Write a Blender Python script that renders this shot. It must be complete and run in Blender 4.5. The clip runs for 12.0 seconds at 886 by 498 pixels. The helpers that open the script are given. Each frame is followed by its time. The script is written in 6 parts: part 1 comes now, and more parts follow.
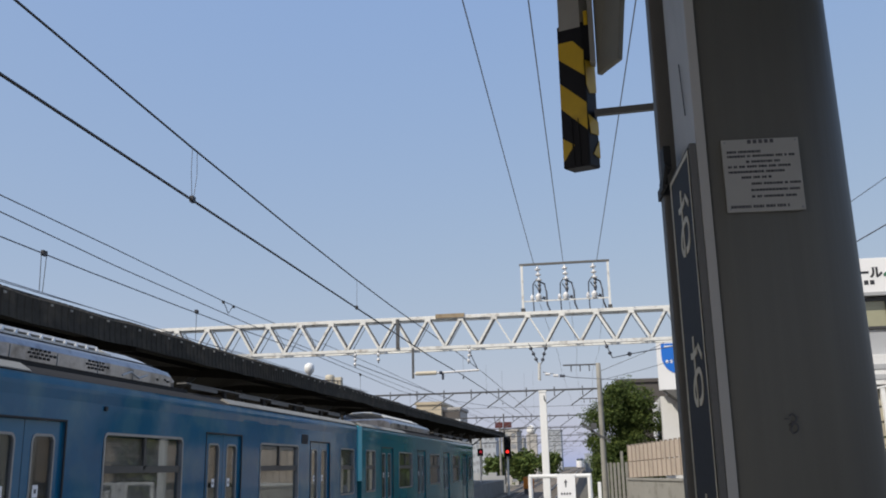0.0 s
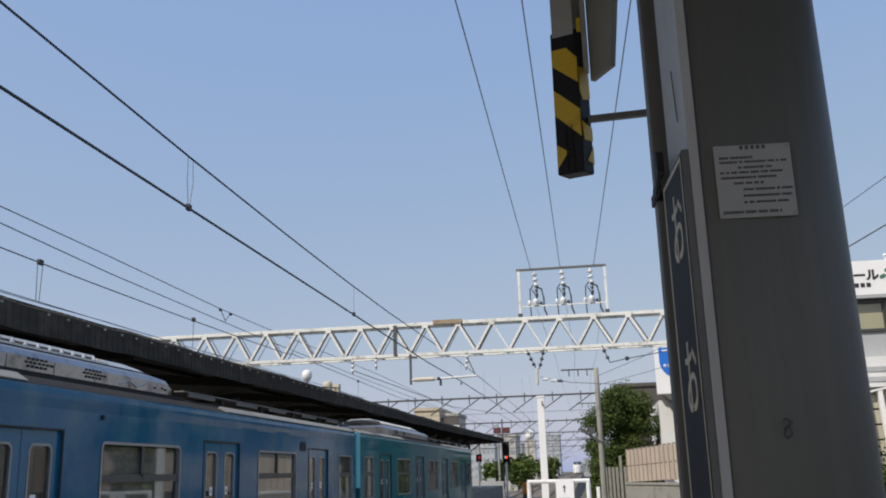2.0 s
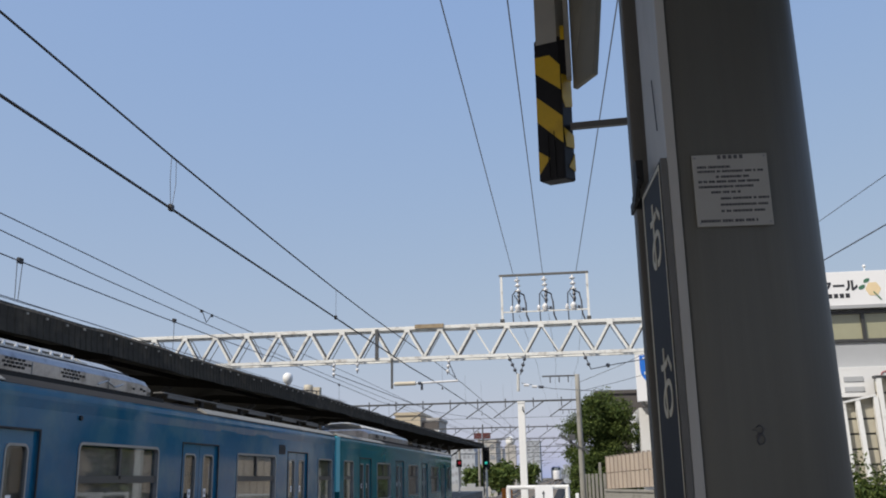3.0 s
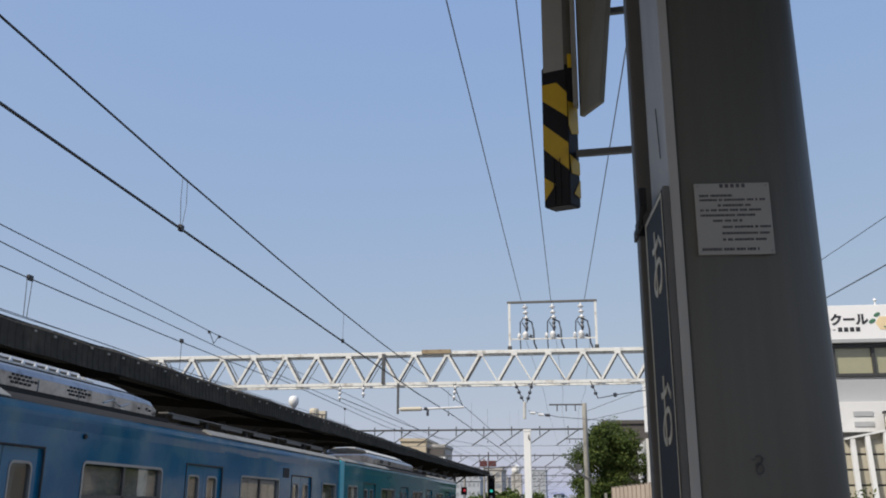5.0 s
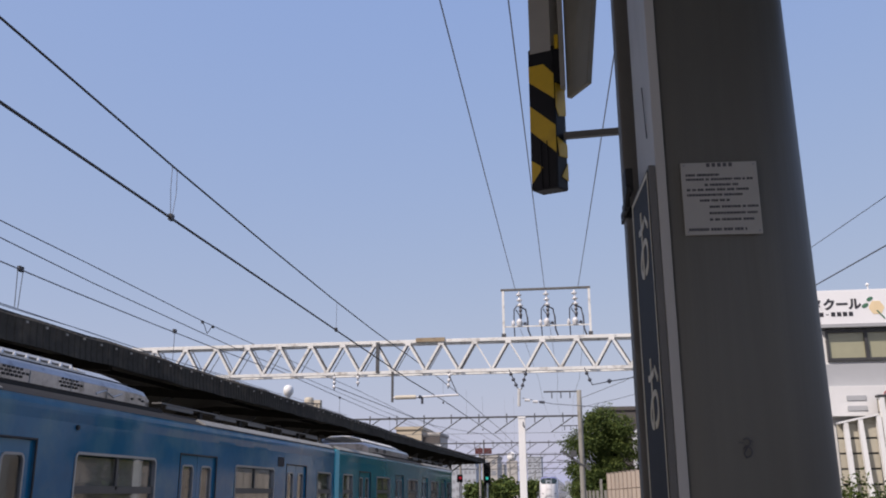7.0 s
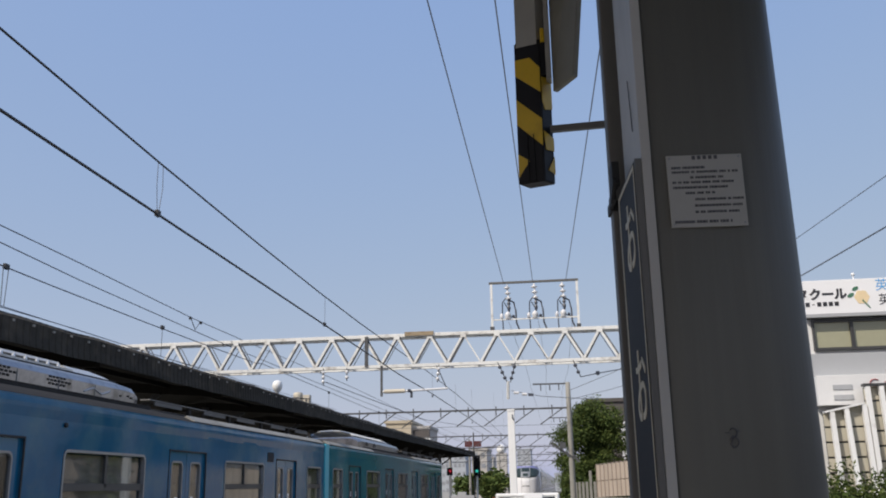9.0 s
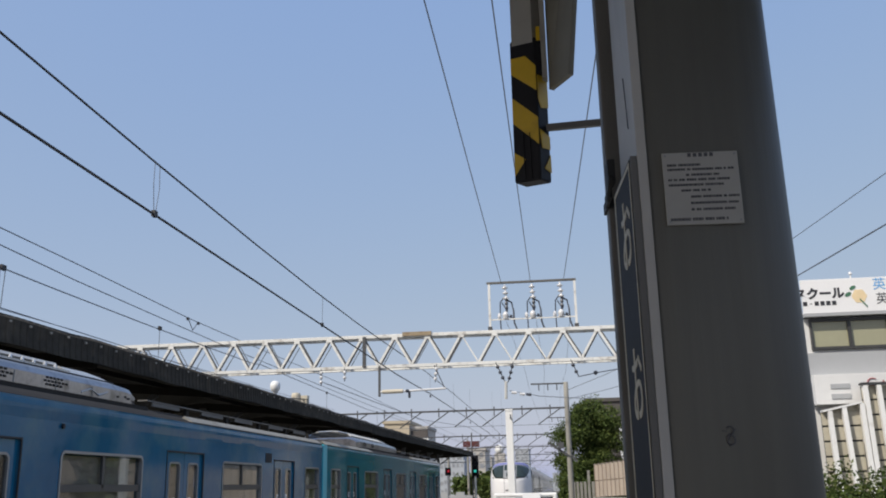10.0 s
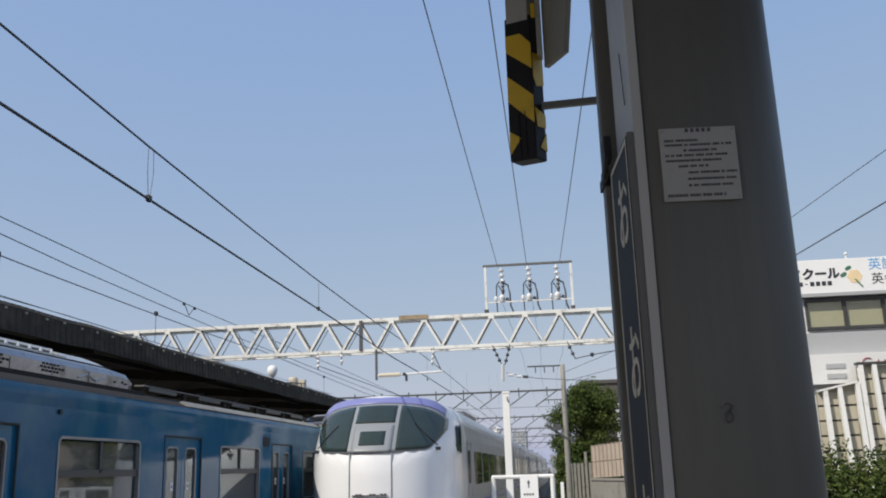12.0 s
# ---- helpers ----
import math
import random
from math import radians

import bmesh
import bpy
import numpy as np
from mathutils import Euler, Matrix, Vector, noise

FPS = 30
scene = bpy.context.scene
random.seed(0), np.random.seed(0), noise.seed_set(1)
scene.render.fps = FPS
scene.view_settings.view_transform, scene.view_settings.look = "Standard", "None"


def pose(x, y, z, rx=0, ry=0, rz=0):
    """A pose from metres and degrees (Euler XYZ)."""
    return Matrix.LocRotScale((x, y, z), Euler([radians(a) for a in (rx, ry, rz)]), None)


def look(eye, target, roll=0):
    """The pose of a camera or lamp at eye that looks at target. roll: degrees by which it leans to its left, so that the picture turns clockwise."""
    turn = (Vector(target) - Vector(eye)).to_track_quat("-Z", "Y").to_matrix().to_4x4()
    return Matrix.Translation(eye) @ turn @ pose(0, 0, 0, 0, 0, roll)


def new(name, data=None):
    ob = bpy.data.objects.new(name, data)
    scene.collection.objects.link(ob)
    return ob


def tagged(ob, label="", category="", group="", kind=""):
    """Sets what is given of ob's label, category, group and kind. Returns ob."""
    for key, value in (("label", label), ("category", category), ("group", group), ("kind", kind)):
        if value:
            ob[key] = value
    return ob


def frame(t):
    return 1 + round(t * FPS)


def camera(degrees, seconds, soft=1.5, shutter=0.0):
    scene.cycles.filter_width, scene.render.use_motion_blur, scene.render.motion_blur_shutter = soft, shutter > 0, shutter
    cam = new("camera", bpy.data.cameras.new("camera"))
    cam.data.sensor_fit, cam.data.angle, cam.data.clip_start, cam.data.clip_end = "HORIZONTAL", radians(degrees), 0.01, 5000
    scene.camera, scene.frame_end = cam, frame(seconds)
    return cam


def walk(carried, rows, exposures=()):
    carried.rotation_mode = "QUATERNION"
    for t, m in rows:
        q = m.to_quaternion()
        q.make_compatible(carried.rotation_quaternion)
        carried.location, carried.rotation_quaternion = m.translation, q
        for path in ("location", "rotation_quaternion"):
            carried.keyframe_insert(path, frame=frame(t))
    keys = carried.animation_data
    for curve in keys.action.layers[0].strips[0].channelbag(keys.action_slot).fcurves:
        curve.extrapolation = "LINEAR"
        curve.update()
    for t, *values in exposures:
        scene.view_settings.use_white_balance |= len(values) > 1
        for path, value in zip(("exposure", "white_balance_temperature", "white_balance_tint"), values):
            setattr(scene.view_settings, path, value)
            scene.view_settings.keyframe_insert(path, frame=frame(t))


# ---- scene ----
cam = camera(52.2, 12.0, soft=1.9)
PATH = [
    (0.0, pose(0.000, 0.000, 1.500, 103.63, 1.15, 9.34)),
    (0.5, pose(-0.001, -0.001, 1.500, 104.17, 1.08, 9.47)),
    (1.0, pose(0.001, -0.005, 1.502, 103.96, 0.65, 9.73)),
    (1.5, pose(0.001, -0.008, 1.502, 104.15, 1.02, 10.07)),
    (2.0, pose(0.006, -0.006, 1.502, 103.99, 1.62, 9.26)),
    (2.5, pose(0.008, -0.007, 1.501, 103.87, 1.67, 8.97)),
    (3.0, pose(0.014, -0.014, 1.498, 104.26, 1.02, 8.03)),
    (5.0, pose(0.029, -0.019, 1.491, 105.89, -0.19, 8.32)),
    (5.5, pose(0.034, -0.013, 1.490, 105.75, -0.14, 8.35)),
    (6.0, pose(0.038, -0.004, 1.490, 105.53, -0.03, 8.41)),
    (6.5, pose(0.044, 0.007, 1.489, 105.27, 0.04, 8.01)),
    (7.0, pose(0.046, 0.018, 1.489, 105.16, 0.35, 8.09)),
    (9.0, pose(0.047, 0.013, 1.489, 104.75, 1.03, 7.48)),
    (9.5, pose(0.049, 0.017, 1.488, 104.74, 1.21, 7.56)),
    (10.0, pose(0.051, 0.021, 1.487, 104.76, 1.19, 7.38)),
    (10.5, pose(0.054, 0.019, 1.486, 104.62, 1.50, 7.19)),
    (11.0, pose(0.053, 0.020, 1.486, 104.75, 0.23, 6.54)),
    (11.5, pose(0.053, 0.032, 1.483, 104.32, 1.68, 7.03)),
    (12.0, pose(0.050, 0.041, 1.482, 103.72, 1.66, 7.24)),
]
walk(cam, PATH, [(0.0, 0.0, 6500, 10), (6.3, 0.0, 6500, 10), (6.8, 0.0, 6500, 19), (7.2, 0.0, 6500, 19), (8.8, 0.0, 6500, 13), (10.5, 0.0, 6500, 10), (12.0, 0.0, 6500, 9)])

# World: y runs along the tracks away from the camera, x to the right, z up; z = 0 is the near platform's surface.
RAIL = -1.0            # top of the local track's rails
RAIL_E = -0.92         # top of the express track's rails
TRACK_E = -3.4         # centre line of the express track
TRACK_L = -6.8         # centre line of the local track


def climb(y):
    """How the line bends away and rises beyond the station: sideways and upward shift at y."""
    u = min(1.0, max(0.0, (y - 40.0) / 150.0))
    v = max(0.0, y - 20.0)
    return -0.0035 * v - 0.0000125 * v * v, 1.40 * u * u * (3 - 2 * u) * 0.55 + 1.40 * u * 0.45


# ---- world and light ----
SUN_DIR = Vector((-0.48, -0.54, 0.75)).normalized()
world = bpy.data.worlds.new("sky")
scene.world = world
world.use_nodes = True
wn = world.node_tree
bg = wn.nodes["Background"]
sky = wn.nodes.new("ShaderNodeTexSky")
sky.sky_type = "NISHITA"
sky.sun_disc = False
sky.sun_elevation = math.asin(SUN_DIR.z)
sky.sun_rotation = math.atan2(SUN_DIR.x, SUN_DIR.y)
sky.air_density, sky.dust_density, sky.ozone_density = 1.0, 1.2, 2.0
# summer haze evens the sky out: each channel is compressed, blue most
split, join = wn.nodes.new("ShaderNodeSeparateColor"), wn.nodes.new("ShaderNodeCombineColor")
wn.links.new(sky.outputs[0], split.inputs[0])
for i, (gain, power) in enumerate(((2.52, 0.45), (3.29, 0.28), (6.60, -0.04))):
    pw, ml = wn.nodes.new("ShaderNodeMath"), wn.nodes.new("ShaderNodeMath")
    pw.operation, ml.operation = "POWER", "MULTIPLY"
    pw.inputs[1].default_value, ml.inputs[1].default_value = power, gain
    mx = wn.nodes.new("ShaderNodeMath")
    mx.operation, mx.inputs[1].default_value = "MAXIMUM", 0.6
    wn.links.new(split.outputs[i], mx.inputs[0])
    wn.links.new(mx.outputs[0], pw.inputs[0])
    wn.links.new(pw.outputs[0], ml.inputs[0])
    wn.links.new(ml.outputs[0], join.inputs[i])
wn.links.new(join.outputs[0], bg.inputs[0])
bg.inputs[1].default_value = 0.103
sun_data = bpy.data.lights.new("sun", "SUN")
sun_data.energy, sun_data.angle, sun_data.color = 4.1, radians(0.55), (1.0, 0.93, 0.82)
sun = new("sun", sun_data)
sun.matrix_world = look(SUN_DIR * 60, (0, 0, 0))
scene.view_settings.exposure = 0.0


# ---- materials ----
def material(name, color, rough=0.6, metal=0.0, var=0.12, scale=6.0, bump=0.0, bscale=60.0, stain=None, stain_amount=0.0,
             coat=0.0, per_object=0.0, spec=0.5, stretch=(1, 1, 1), rvar=0.1):
    """A surface with colour variation at two scales, fine relief and, where asked for, stains of another colour."""
    m = bpy.data.materials.new(name)
    m.use_nodes = True
    nt = m.node_tree
    b = nt.nodes["Principled BSDF"]
    tc = nt.nodes.new("ShaderNodeTexCoord")
    mp = nt.nodes.new("ShaderNodeMapping")
    mp.inputs["Scale"].default_value = stretch
    nt.links.new(tc.outputs["Object"], mp.inputs[0])

    def nz(sc, detail=5.0):
        n = nt.nodes.new("ShaderNodeTexNoise")
        n.inputs["Scale"].default_value = sc
        n.inputs["Detail"].default_value = detail
        nt.links.new(mp.outputs[0], n.inputs["Vector"])
        return n.outputs["Fac"]

    def math_node(op, a, c):
        n = nt.nodes.new("ShaderNodeMath")
        n.operation = op
        for i, v in enumerate((a, c)):
            if isinstance(v, (int, float)):
                n.inputs[i].default_value = v
            else:
                nt.links.new(v, n.inputs[i])
        return n.outputs[0]
    big, small = nz(scale * 0.25), nz(scale * 4)
    total = math_node("ADD", math_node("MULTIPLY", math_node("SUBTRACT", big, 0.5), var * 2.4),
                      math_node("MULTIPLY", math_node("SUBTRACT", small, 0.5), var * 1.2))
    if per_object:
        oi = nt.nodes.new("ShaderNodeObjectInfo")
        total = math_node("ADD", total, math_node("MULTIPLY", math_node("SUBTRACT", oi.outputs["Random"], 0.5), per_object))
    gain = math_node("ADD", total, 1.0)
    mix = nt.nodes.new("ShaderNodeVectorMath")
    mix.operation = "SCALE"
    mix.inputs[0].default_value = color
    nt.links.new(gain, mix.inputs["Scale"])
    col = mix.outputs[0]
    if stain:
        ramp = nt.nodes.new("ShaderNodeMapRange")
        ramp.inputs["From Min"].default_value = 0.62 - 0.22 * stain_amount
        ramp.inputs["From Max"].default_value = 0.80 - 0.22 * stain_amount
        nt.links.new(nz(scale * 0.9, 8.0), ramp.inputs[0])
        mc = nt.nodes.new("ShaderNodeMix")
        mc.data_type = "RGBA"
        nt.links.new(math_node("MULTIPLY", ramp.outputs[0], min(1.0, 0.4 + stain_amount * 0.6)), mc.inputs["Factor"])
        nt.links.new(col, mc.inputs["A"])
        mc.inputs["B"].default_value = (*stain, 1)
        col = mc.outputs["Result"]
    nt.links.new(col, b.inputs["Base Color"])
    nt.links.new(math_node("ADD", math_node("MULTIPLY", math_node("SUBTRACT", big, 0.5), rvar), rough), b.inputs["Roughness"])
    b.inputs["Metallic"].default_value = metal
    b.inputs["Specular IOR Level"].default_value = spec
    if coat:
        b.inputs["Coat Weight"].default_value = coat
        b.inputs["Coat Roughness"].default_value = 0.04
    if bump:
        bn = nt.nodes.new("ShaderNodeBump")
        bn.inputs["Strength"].default_value = bump
        bn.inputs["Distance"].default_value = 0.004
        nt.links.new(nz(bscale, 4.0), bn.inputs["Height"])
        nt.links.new(bn.outputs[0], b.inputs["Normal"])
    return m


def glow(name, color, strength):
    m = bpy.data.materials.new(name)
    m.use_nodes = True
    b = m.node_tree.nodes["Principled BSDF"]
    b.inputs["Base Color"].default_value = (*color, 1)
    b.inputs["Emission Color"].default_value = (*color, 1)
    b.inputs["Emission Strength"].default_value = strength
    return m


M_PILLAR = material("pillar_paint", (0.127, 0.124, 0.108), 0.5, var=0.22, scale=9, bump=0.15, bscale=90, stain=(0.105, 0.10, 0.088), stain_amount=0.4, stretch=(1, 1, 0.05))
M_PILLAR_L = material("pillar_flange_lit_paint", (0.41, 0.40, 0.38), 0.55, var=0.12, scale=5, bump=0.2, bscale=90, stain=(0.24, 0.22, 0.19), stain_amount=0.35, stretch=(1, 1, 0.3))
M_PIPE = material("duct_dark", (0.125, 0.122, 0.115), 0.6, var=0.12, scale=5, bump=0.2, bscale=150)
M_NAVY = material("sign_navy", (0.033, 0.034, 0.038), 0.7, var=0.15, scale=6, bump=0.1, bscale=80, spec=0.15)
M_KANA = material("sign_lettering", (0.50, 0.46, 0.36), 0.6, var=0.15, scale=25, stain=(0.25, 0.22, 0.17), stain_amount=0.35)
M_PLATE = material("plate_white", (0.345, 0.338, 0.315), 0.5, var=0.07, scale=8, stain=(0.29, 0.275, 0.24), stain_amount=0.35)
M_INK = material("ink_grey", (0.085, 0.085, 0.095), 0.7, var=0.1)
M_YELLOW = material("hazard_yellow", (0.62, 0.40, 0.02), 0.42, var=0.12, scale=12, bump=0.15, bscale=60, stain=(0.24, 0.16, 0.02), stain_amount=0.25)
M_BLACK = material("hazard_black", (0.014, 0.014, 0.017), 0.5, var=0.2, scale=12, bump=0.3, bscale=45, spec=0.2)
M_GREYPOST = material("grey_post", (0.34, 0.33, 0.30), 0.55, var=0.1, scale=6, bump=0.15, stain=(0.2, 0.19, 0.16), stain_amount=0.3)
M_OLIVE = material("board_olive_grey", (0.20, 0.19, 0.155), 0.6, var=0.15, scale=5, bump=0.15, stain=(0.14, 0.13, 0.10), stain_amount=0.35)
M_BLUE = material("sky_blue_paint", (0.012, 0.107, 0.204), 0.10, var=0.16, scale=2.2, bump=0.55, bscale=2.6, stain=(0.050, 0.150, 0.215), stain_amount=0.75, spec=0.19, rvar=0.12)
M_BLUE_D = material("door_blue_paint", (0.013, 0.121, 0.224), 0.12, var=0.08, scale=2, spec=0.24)
M_RUBBER = material("black_rubber", (0.015, 0.017, 0.02), 0.7, var=0.2)
M_TEAL = material("teal_cover", (0.04, 0.44, 0.56), 0.35, var=0.08)
M_ALU = material("window_aluminium", (0.27, 0.28, 0.29), 0.4, metal=0.5, var=0.12)
M_ROOF = material("train_roof_grey", (0.035, 0.033, 0.031), 0.85, var=0.25, scale=2, bump=0.3, bscale=80, spec=0.15)
M_AC = material("roof_unit_metal", (0.34, 0.34, 0.36), 0.30, metal=0.85, var=0.30, scale=5, bump=0.7, bscale=7, stain=(0.10, 0.095, 0.09), stain_amount=0.5)
M_AC_L = material("roof_unit_pale_metal", (0.496, 0.504, 0.504), 0.4, metal=0.4, var=0.15, scale=4, bump=0.2, bscale=9, stain=(0.3, 0.29, 0.27), stain_amount=0.3)
M_BEIGE_T = material("tank_beige", (0.55, 0.50, 0.40), 0.6, var=0.15, scale=6)
M_VENT = material("vent_black", (0.02, 0.02, 0.02), 0.8, var=0.2)
M_GLASS_D = material("tinted_glass", (0.02, 0.025, 0.025), 0.04, var=0.1, spec=0.8, rvar=0.0)
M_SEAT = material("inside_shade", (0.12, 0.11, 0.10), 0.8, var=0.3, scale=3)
M_WALK = material("roof_walk_grey", (0.15, 0.145, 0.135), 0.85, var=0.25, scale=4, bump=0.2)
M_SHADE = material("window_blind", (0.36, 0.335, 0.30), 0.8, var=0.25, scale=2.5, stain=(0.25, 0.23, 0.20), stain_amount=0.5)
M_WHITE_T = material("express_white", (0.80, 0.80, 0.81), 0.22, var=0.02, scale=1.0, coat=0.5, rvar=0.05)
M_LAVENDER = material("express_lavender", (0.20, 0.21, 0.44), 0.3, var=0.05, coat=0.4)
M_SILVER = material("express_side_silver", (0.44, 0.45, 0.46), 0.22, metal=0.2, var=0.06, scale=1.5, bump=0.06, bscale=2.0)
M_SEAM = material("seam_grey", (0.26, 0.27, 0.29), 0.6, var=0.1)
M_FRAME_G = material("windscreen_frame", (0.24, 0.255, 0.27), 0.4, var=0.06)
M_WINDSCREEN = material("windscreen_glass", (0.030, 0.045, 0.042), 0.05, var=0.3, scale=1.5, spec=0.45, rvar=0.0)
M_FASCIA = material("canopy_slate", (0.050, 0.045, 0.037), 0.9, var=0.45, scale=3, bump=0.3, bscale=40, stain=(0.095, 0.08, 0.062), stain_amount=0.5, spec=0.2)
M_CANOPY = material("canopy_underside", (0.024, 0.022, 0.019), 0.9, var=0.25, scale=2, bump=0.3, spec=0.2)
M_BOLT = material("bolt_pale", (0.32, 0.30, 0.26), 0.6, var=0.2)
M_STEEL_W = material("gantry_white_paint", (0.73, 0.73, 0.70), 0.6, var=0.10, scale=5, bump=0.2, bscale=90, stain=(0.20, 0.155, 0.11), stain_amount=0.32)
M_STEEL_D = material("gantry_grey", (0.075, 0.078, 0.082), 0.65, var=0.2, scale=3, stain=(0.06, 0.05, 0.04), stain_amount=0.4)
M_RUST = material("rusty_beam_plate", (0.33, 0.26, 0.17), 0.8, var=0.3, scale=8, stain=(0.2, 0.13, 0.07), stain_amount=0.5)
M_PORC = material("porcelain", (0.70, 0.70, 0.70), 0.2, var=0.06)
M_INS_D = material("insulator_dark", (0.05, 0.055, 0.07), 0.4, var=0.2)
M_WIRE = material("wire_dark", (0.022, 0.022, 0.026), 0.55, var=0.2)
M_WIRE_G = material("wire_grey", (0.14, 0.15, 0.17), 0.5, metal=0.3, var=0.2)
M_CONC = material("concrete_pole", (0.27, 0.262, 0.235), 0.85, var=0.14, scale=3, bump=0.4, bscale=70, stain=(0.15, 0.14, 0.12), stain_amount=0.4)
M_CONC_D = material("platform_concrete", (0.26, 0.25, 0.225), 0.85, var=0.18, scale=2, bump=0.4, bscale=60, stain=(0.17, 0.155, 0.135), stain_amount=0.4)
M_WHITE = material("white_paint", (0.78, 0.78, 0.76), 0.5, var=0.05, scale=3, bump=0.1, stain=(0.5, 0.48, 0.44), stain_amount=0.25)
M_PLASTER = material("white_plaster", (0.70, 0.70, 0.69), 0.75, var=0.05, scale=1.2, bump=0.15, stain=(0.52, 0.51, 0.48), stain_amount=0.3)
M_GREYBAND = material("grey_band", (0.38, 0.39, 0.40), 0.7, var=0.06, scale=1.5)
M_BLIND_Y = material("yellowed_window", (0.34, 0.33, 0.22), 0.25, var=0.10, scale=1.2, coat=0.4)
M_FRAME_D = material("dark_window_frame", (0.05, 0.05, 0.05), 0.5, var=0.1)
M_SIDING = material("beige_siding", (0.42, 0.39, 0.31), 0.75, var=0.1, scale=1.5, per_object=0.1)
M_BARK = material("bark", (0.10, 0.075, 0.05), 0.9, var=0.3, scale=6, bump=0.6, bscale=40)
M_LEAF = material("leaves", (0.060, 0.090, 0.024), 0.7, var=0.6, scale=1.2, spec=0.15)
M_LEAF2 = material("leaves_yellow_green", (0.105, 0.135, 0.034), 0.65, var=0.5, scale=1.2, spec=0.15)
M_WALL_B = material("tan_barrier_panel", (0.45, 0.375, 0.305), 0.7, var=0.06, scale=2, per_object=0.10)
M_RUSTPOST = material("barrier_post", (0.30, 0.25, 0.21), 0.7, var=0.2, scale=4)
M_BALLAST = material("ballast", (0.165, 0.138, 0.108), 0.95, var=0.4, scale=9, bump=0.9, bscale=25)
M_EARTH = material("distant_ground", (0.115, 0.105, 0.08), 0.95, var=0.3, scale=0.3)
M_RAIL = material("rail_steel", (0.26, 0.22, 0.19), 0.4, metal=0.7, var=0.2)
M_SLEEPER = material("sleeper", (0.16, 0.145, 0.13), 0.9, var=0.2)
M_BEIGE = material("beige_render", (0.50, 0.43, 0.32), 0.8, var=0.08, scale=0.6)
# distance haze put into the colour: pale facades and windows of low contrast
M_FAR1 = material("far_facade_hazed_grey", (0.40, 0.43, 0.47), 0.8, var=0.1, scale=0.4)
M_FAR2 = material("far_facade_tan", (0.46, 0.44, 0.41), 0.8, var=0.1, scale=0.4)
M_FARWIN = material("far_window_hazed", (0.27, 0.285, 0.31), 0.3, var=0.1)
M_DARKB = material("brown_cladding", (0.085, 0.075, 0.07), 0.7, var=0.12, scale=0.8)
M_SIGNBLUE = material("blue_sign", (0.015, 0.16, 0.62), 0.4, var=0.04)
M_SIGNWHITE = material("white_sign", (0.82, 0.82, 0.82), 0.45, var=0.03)
M_TXT_BLUE = material("pale_blue_print", (0.12, 0.38, 0.72), 0.5, var=0.04)
M_TXT_BLACK = material("black_print", (0.03, 0.03, 0.035), 0.5, var=0.1)
M_PEACH = material("peach_print", (0.78, 0.62, 0.38), 0.5, var=0.10, scale=20)
M_GREENP = material("green_print", (0.06, 0.17, 0.10), 0.5, var=0.1)
M_REDP = material("red_print", (0.34, 0.10, 0.10), 0.5, var=0.1)
M_DKRED = material("dull_red_board", (0.10, 0.025, 0.025), 0.6, var=0.2)
# darker gantry steel: shade on back and inner members put into the colour
M_STEEL_SHADED = material("gantry_shaded_steel", (0.105, 0.11, 0.12), 0.6, var=0.15, scale=6, bump=0.2, bscale=90, stain=(0.09, 0.075, 0.06), stain_amount=0.3)
M_ORANGE = material("orange_paint", (0.62, 0.20, 0.02), 0.5, var=0.15)
M_RED = glow("signal_red", (0.9, 0.03, 0.02), 1.6)
M_RED_DIM = glow("marker_red", (0.55, 0.03, 0.05), 0.45)
M_GREEN = glow("signal_green", (0.03, 0.42, 0.34), 0.9)


# ---- mesh helpers ----
def empty(name, label="", category="", group="", kind="", at=(0, 0, 0)):
    ob = new(name)
    ob.location = at
    return tagged(ob, label, category, group, kind)


def finish(bm, name, mat, smooth=False):
    me = bpy.data.meshes.new(name)
    bm.to_mesh(me)
    bm.free()
    for mm in (mat if isinstance(mat, (list, tuple)) else [mat]):
        me.materials.append(mm)
    if smooth:
        for p in me.polygons:
            p.use_smooth = True
    return me


def part(name, bm, mat, parent=None, label="", smooth=False):
    """One mesh object under a thing or a part; its mesh is in the parent's space."""
    ob = new(name, finish(bm, name, mat, smooth))
    if parent is not None:
        ob.parent = parent
    return tagged(ob, label)


def shared(name, me, parent, at=(0, 0, 0), rot=0.0):
    ob = new(name, me)
    ob.parent = parent
    ob.location = at
    ob.rotation_euler = (0, 0, rot)
    return ob


def box(bm, x0, x1, y0, y1, z0, z1, bevel=0.0, mi=0):
    vs = [bm.verts.new((x, y, z)) for x in (x0, x1) for y in (y0, y1) for z in (z0, z1)]
    fs = [bm.faces.new([vs[i] for i in f]) for f in
          ((0, 1, 3, 2), (4, 6, 7, 5), (0, 4, 5, 1), (2, 3, 7, 6), (0, 2, 6, 4), (1, 5, 7, 3))]
    for f in fs:
        f.material_index = mi
    if bevel:
        es = {e for f in fs for e in f.edges}
        bmesh.ops.bevel(bm, geom=list(es), offset=bevel, segments=2, profile=0.7, affect="EDGES")
    return bm


def boxed(*a, **k):
    return box(bmesh.new(), *a, **k)


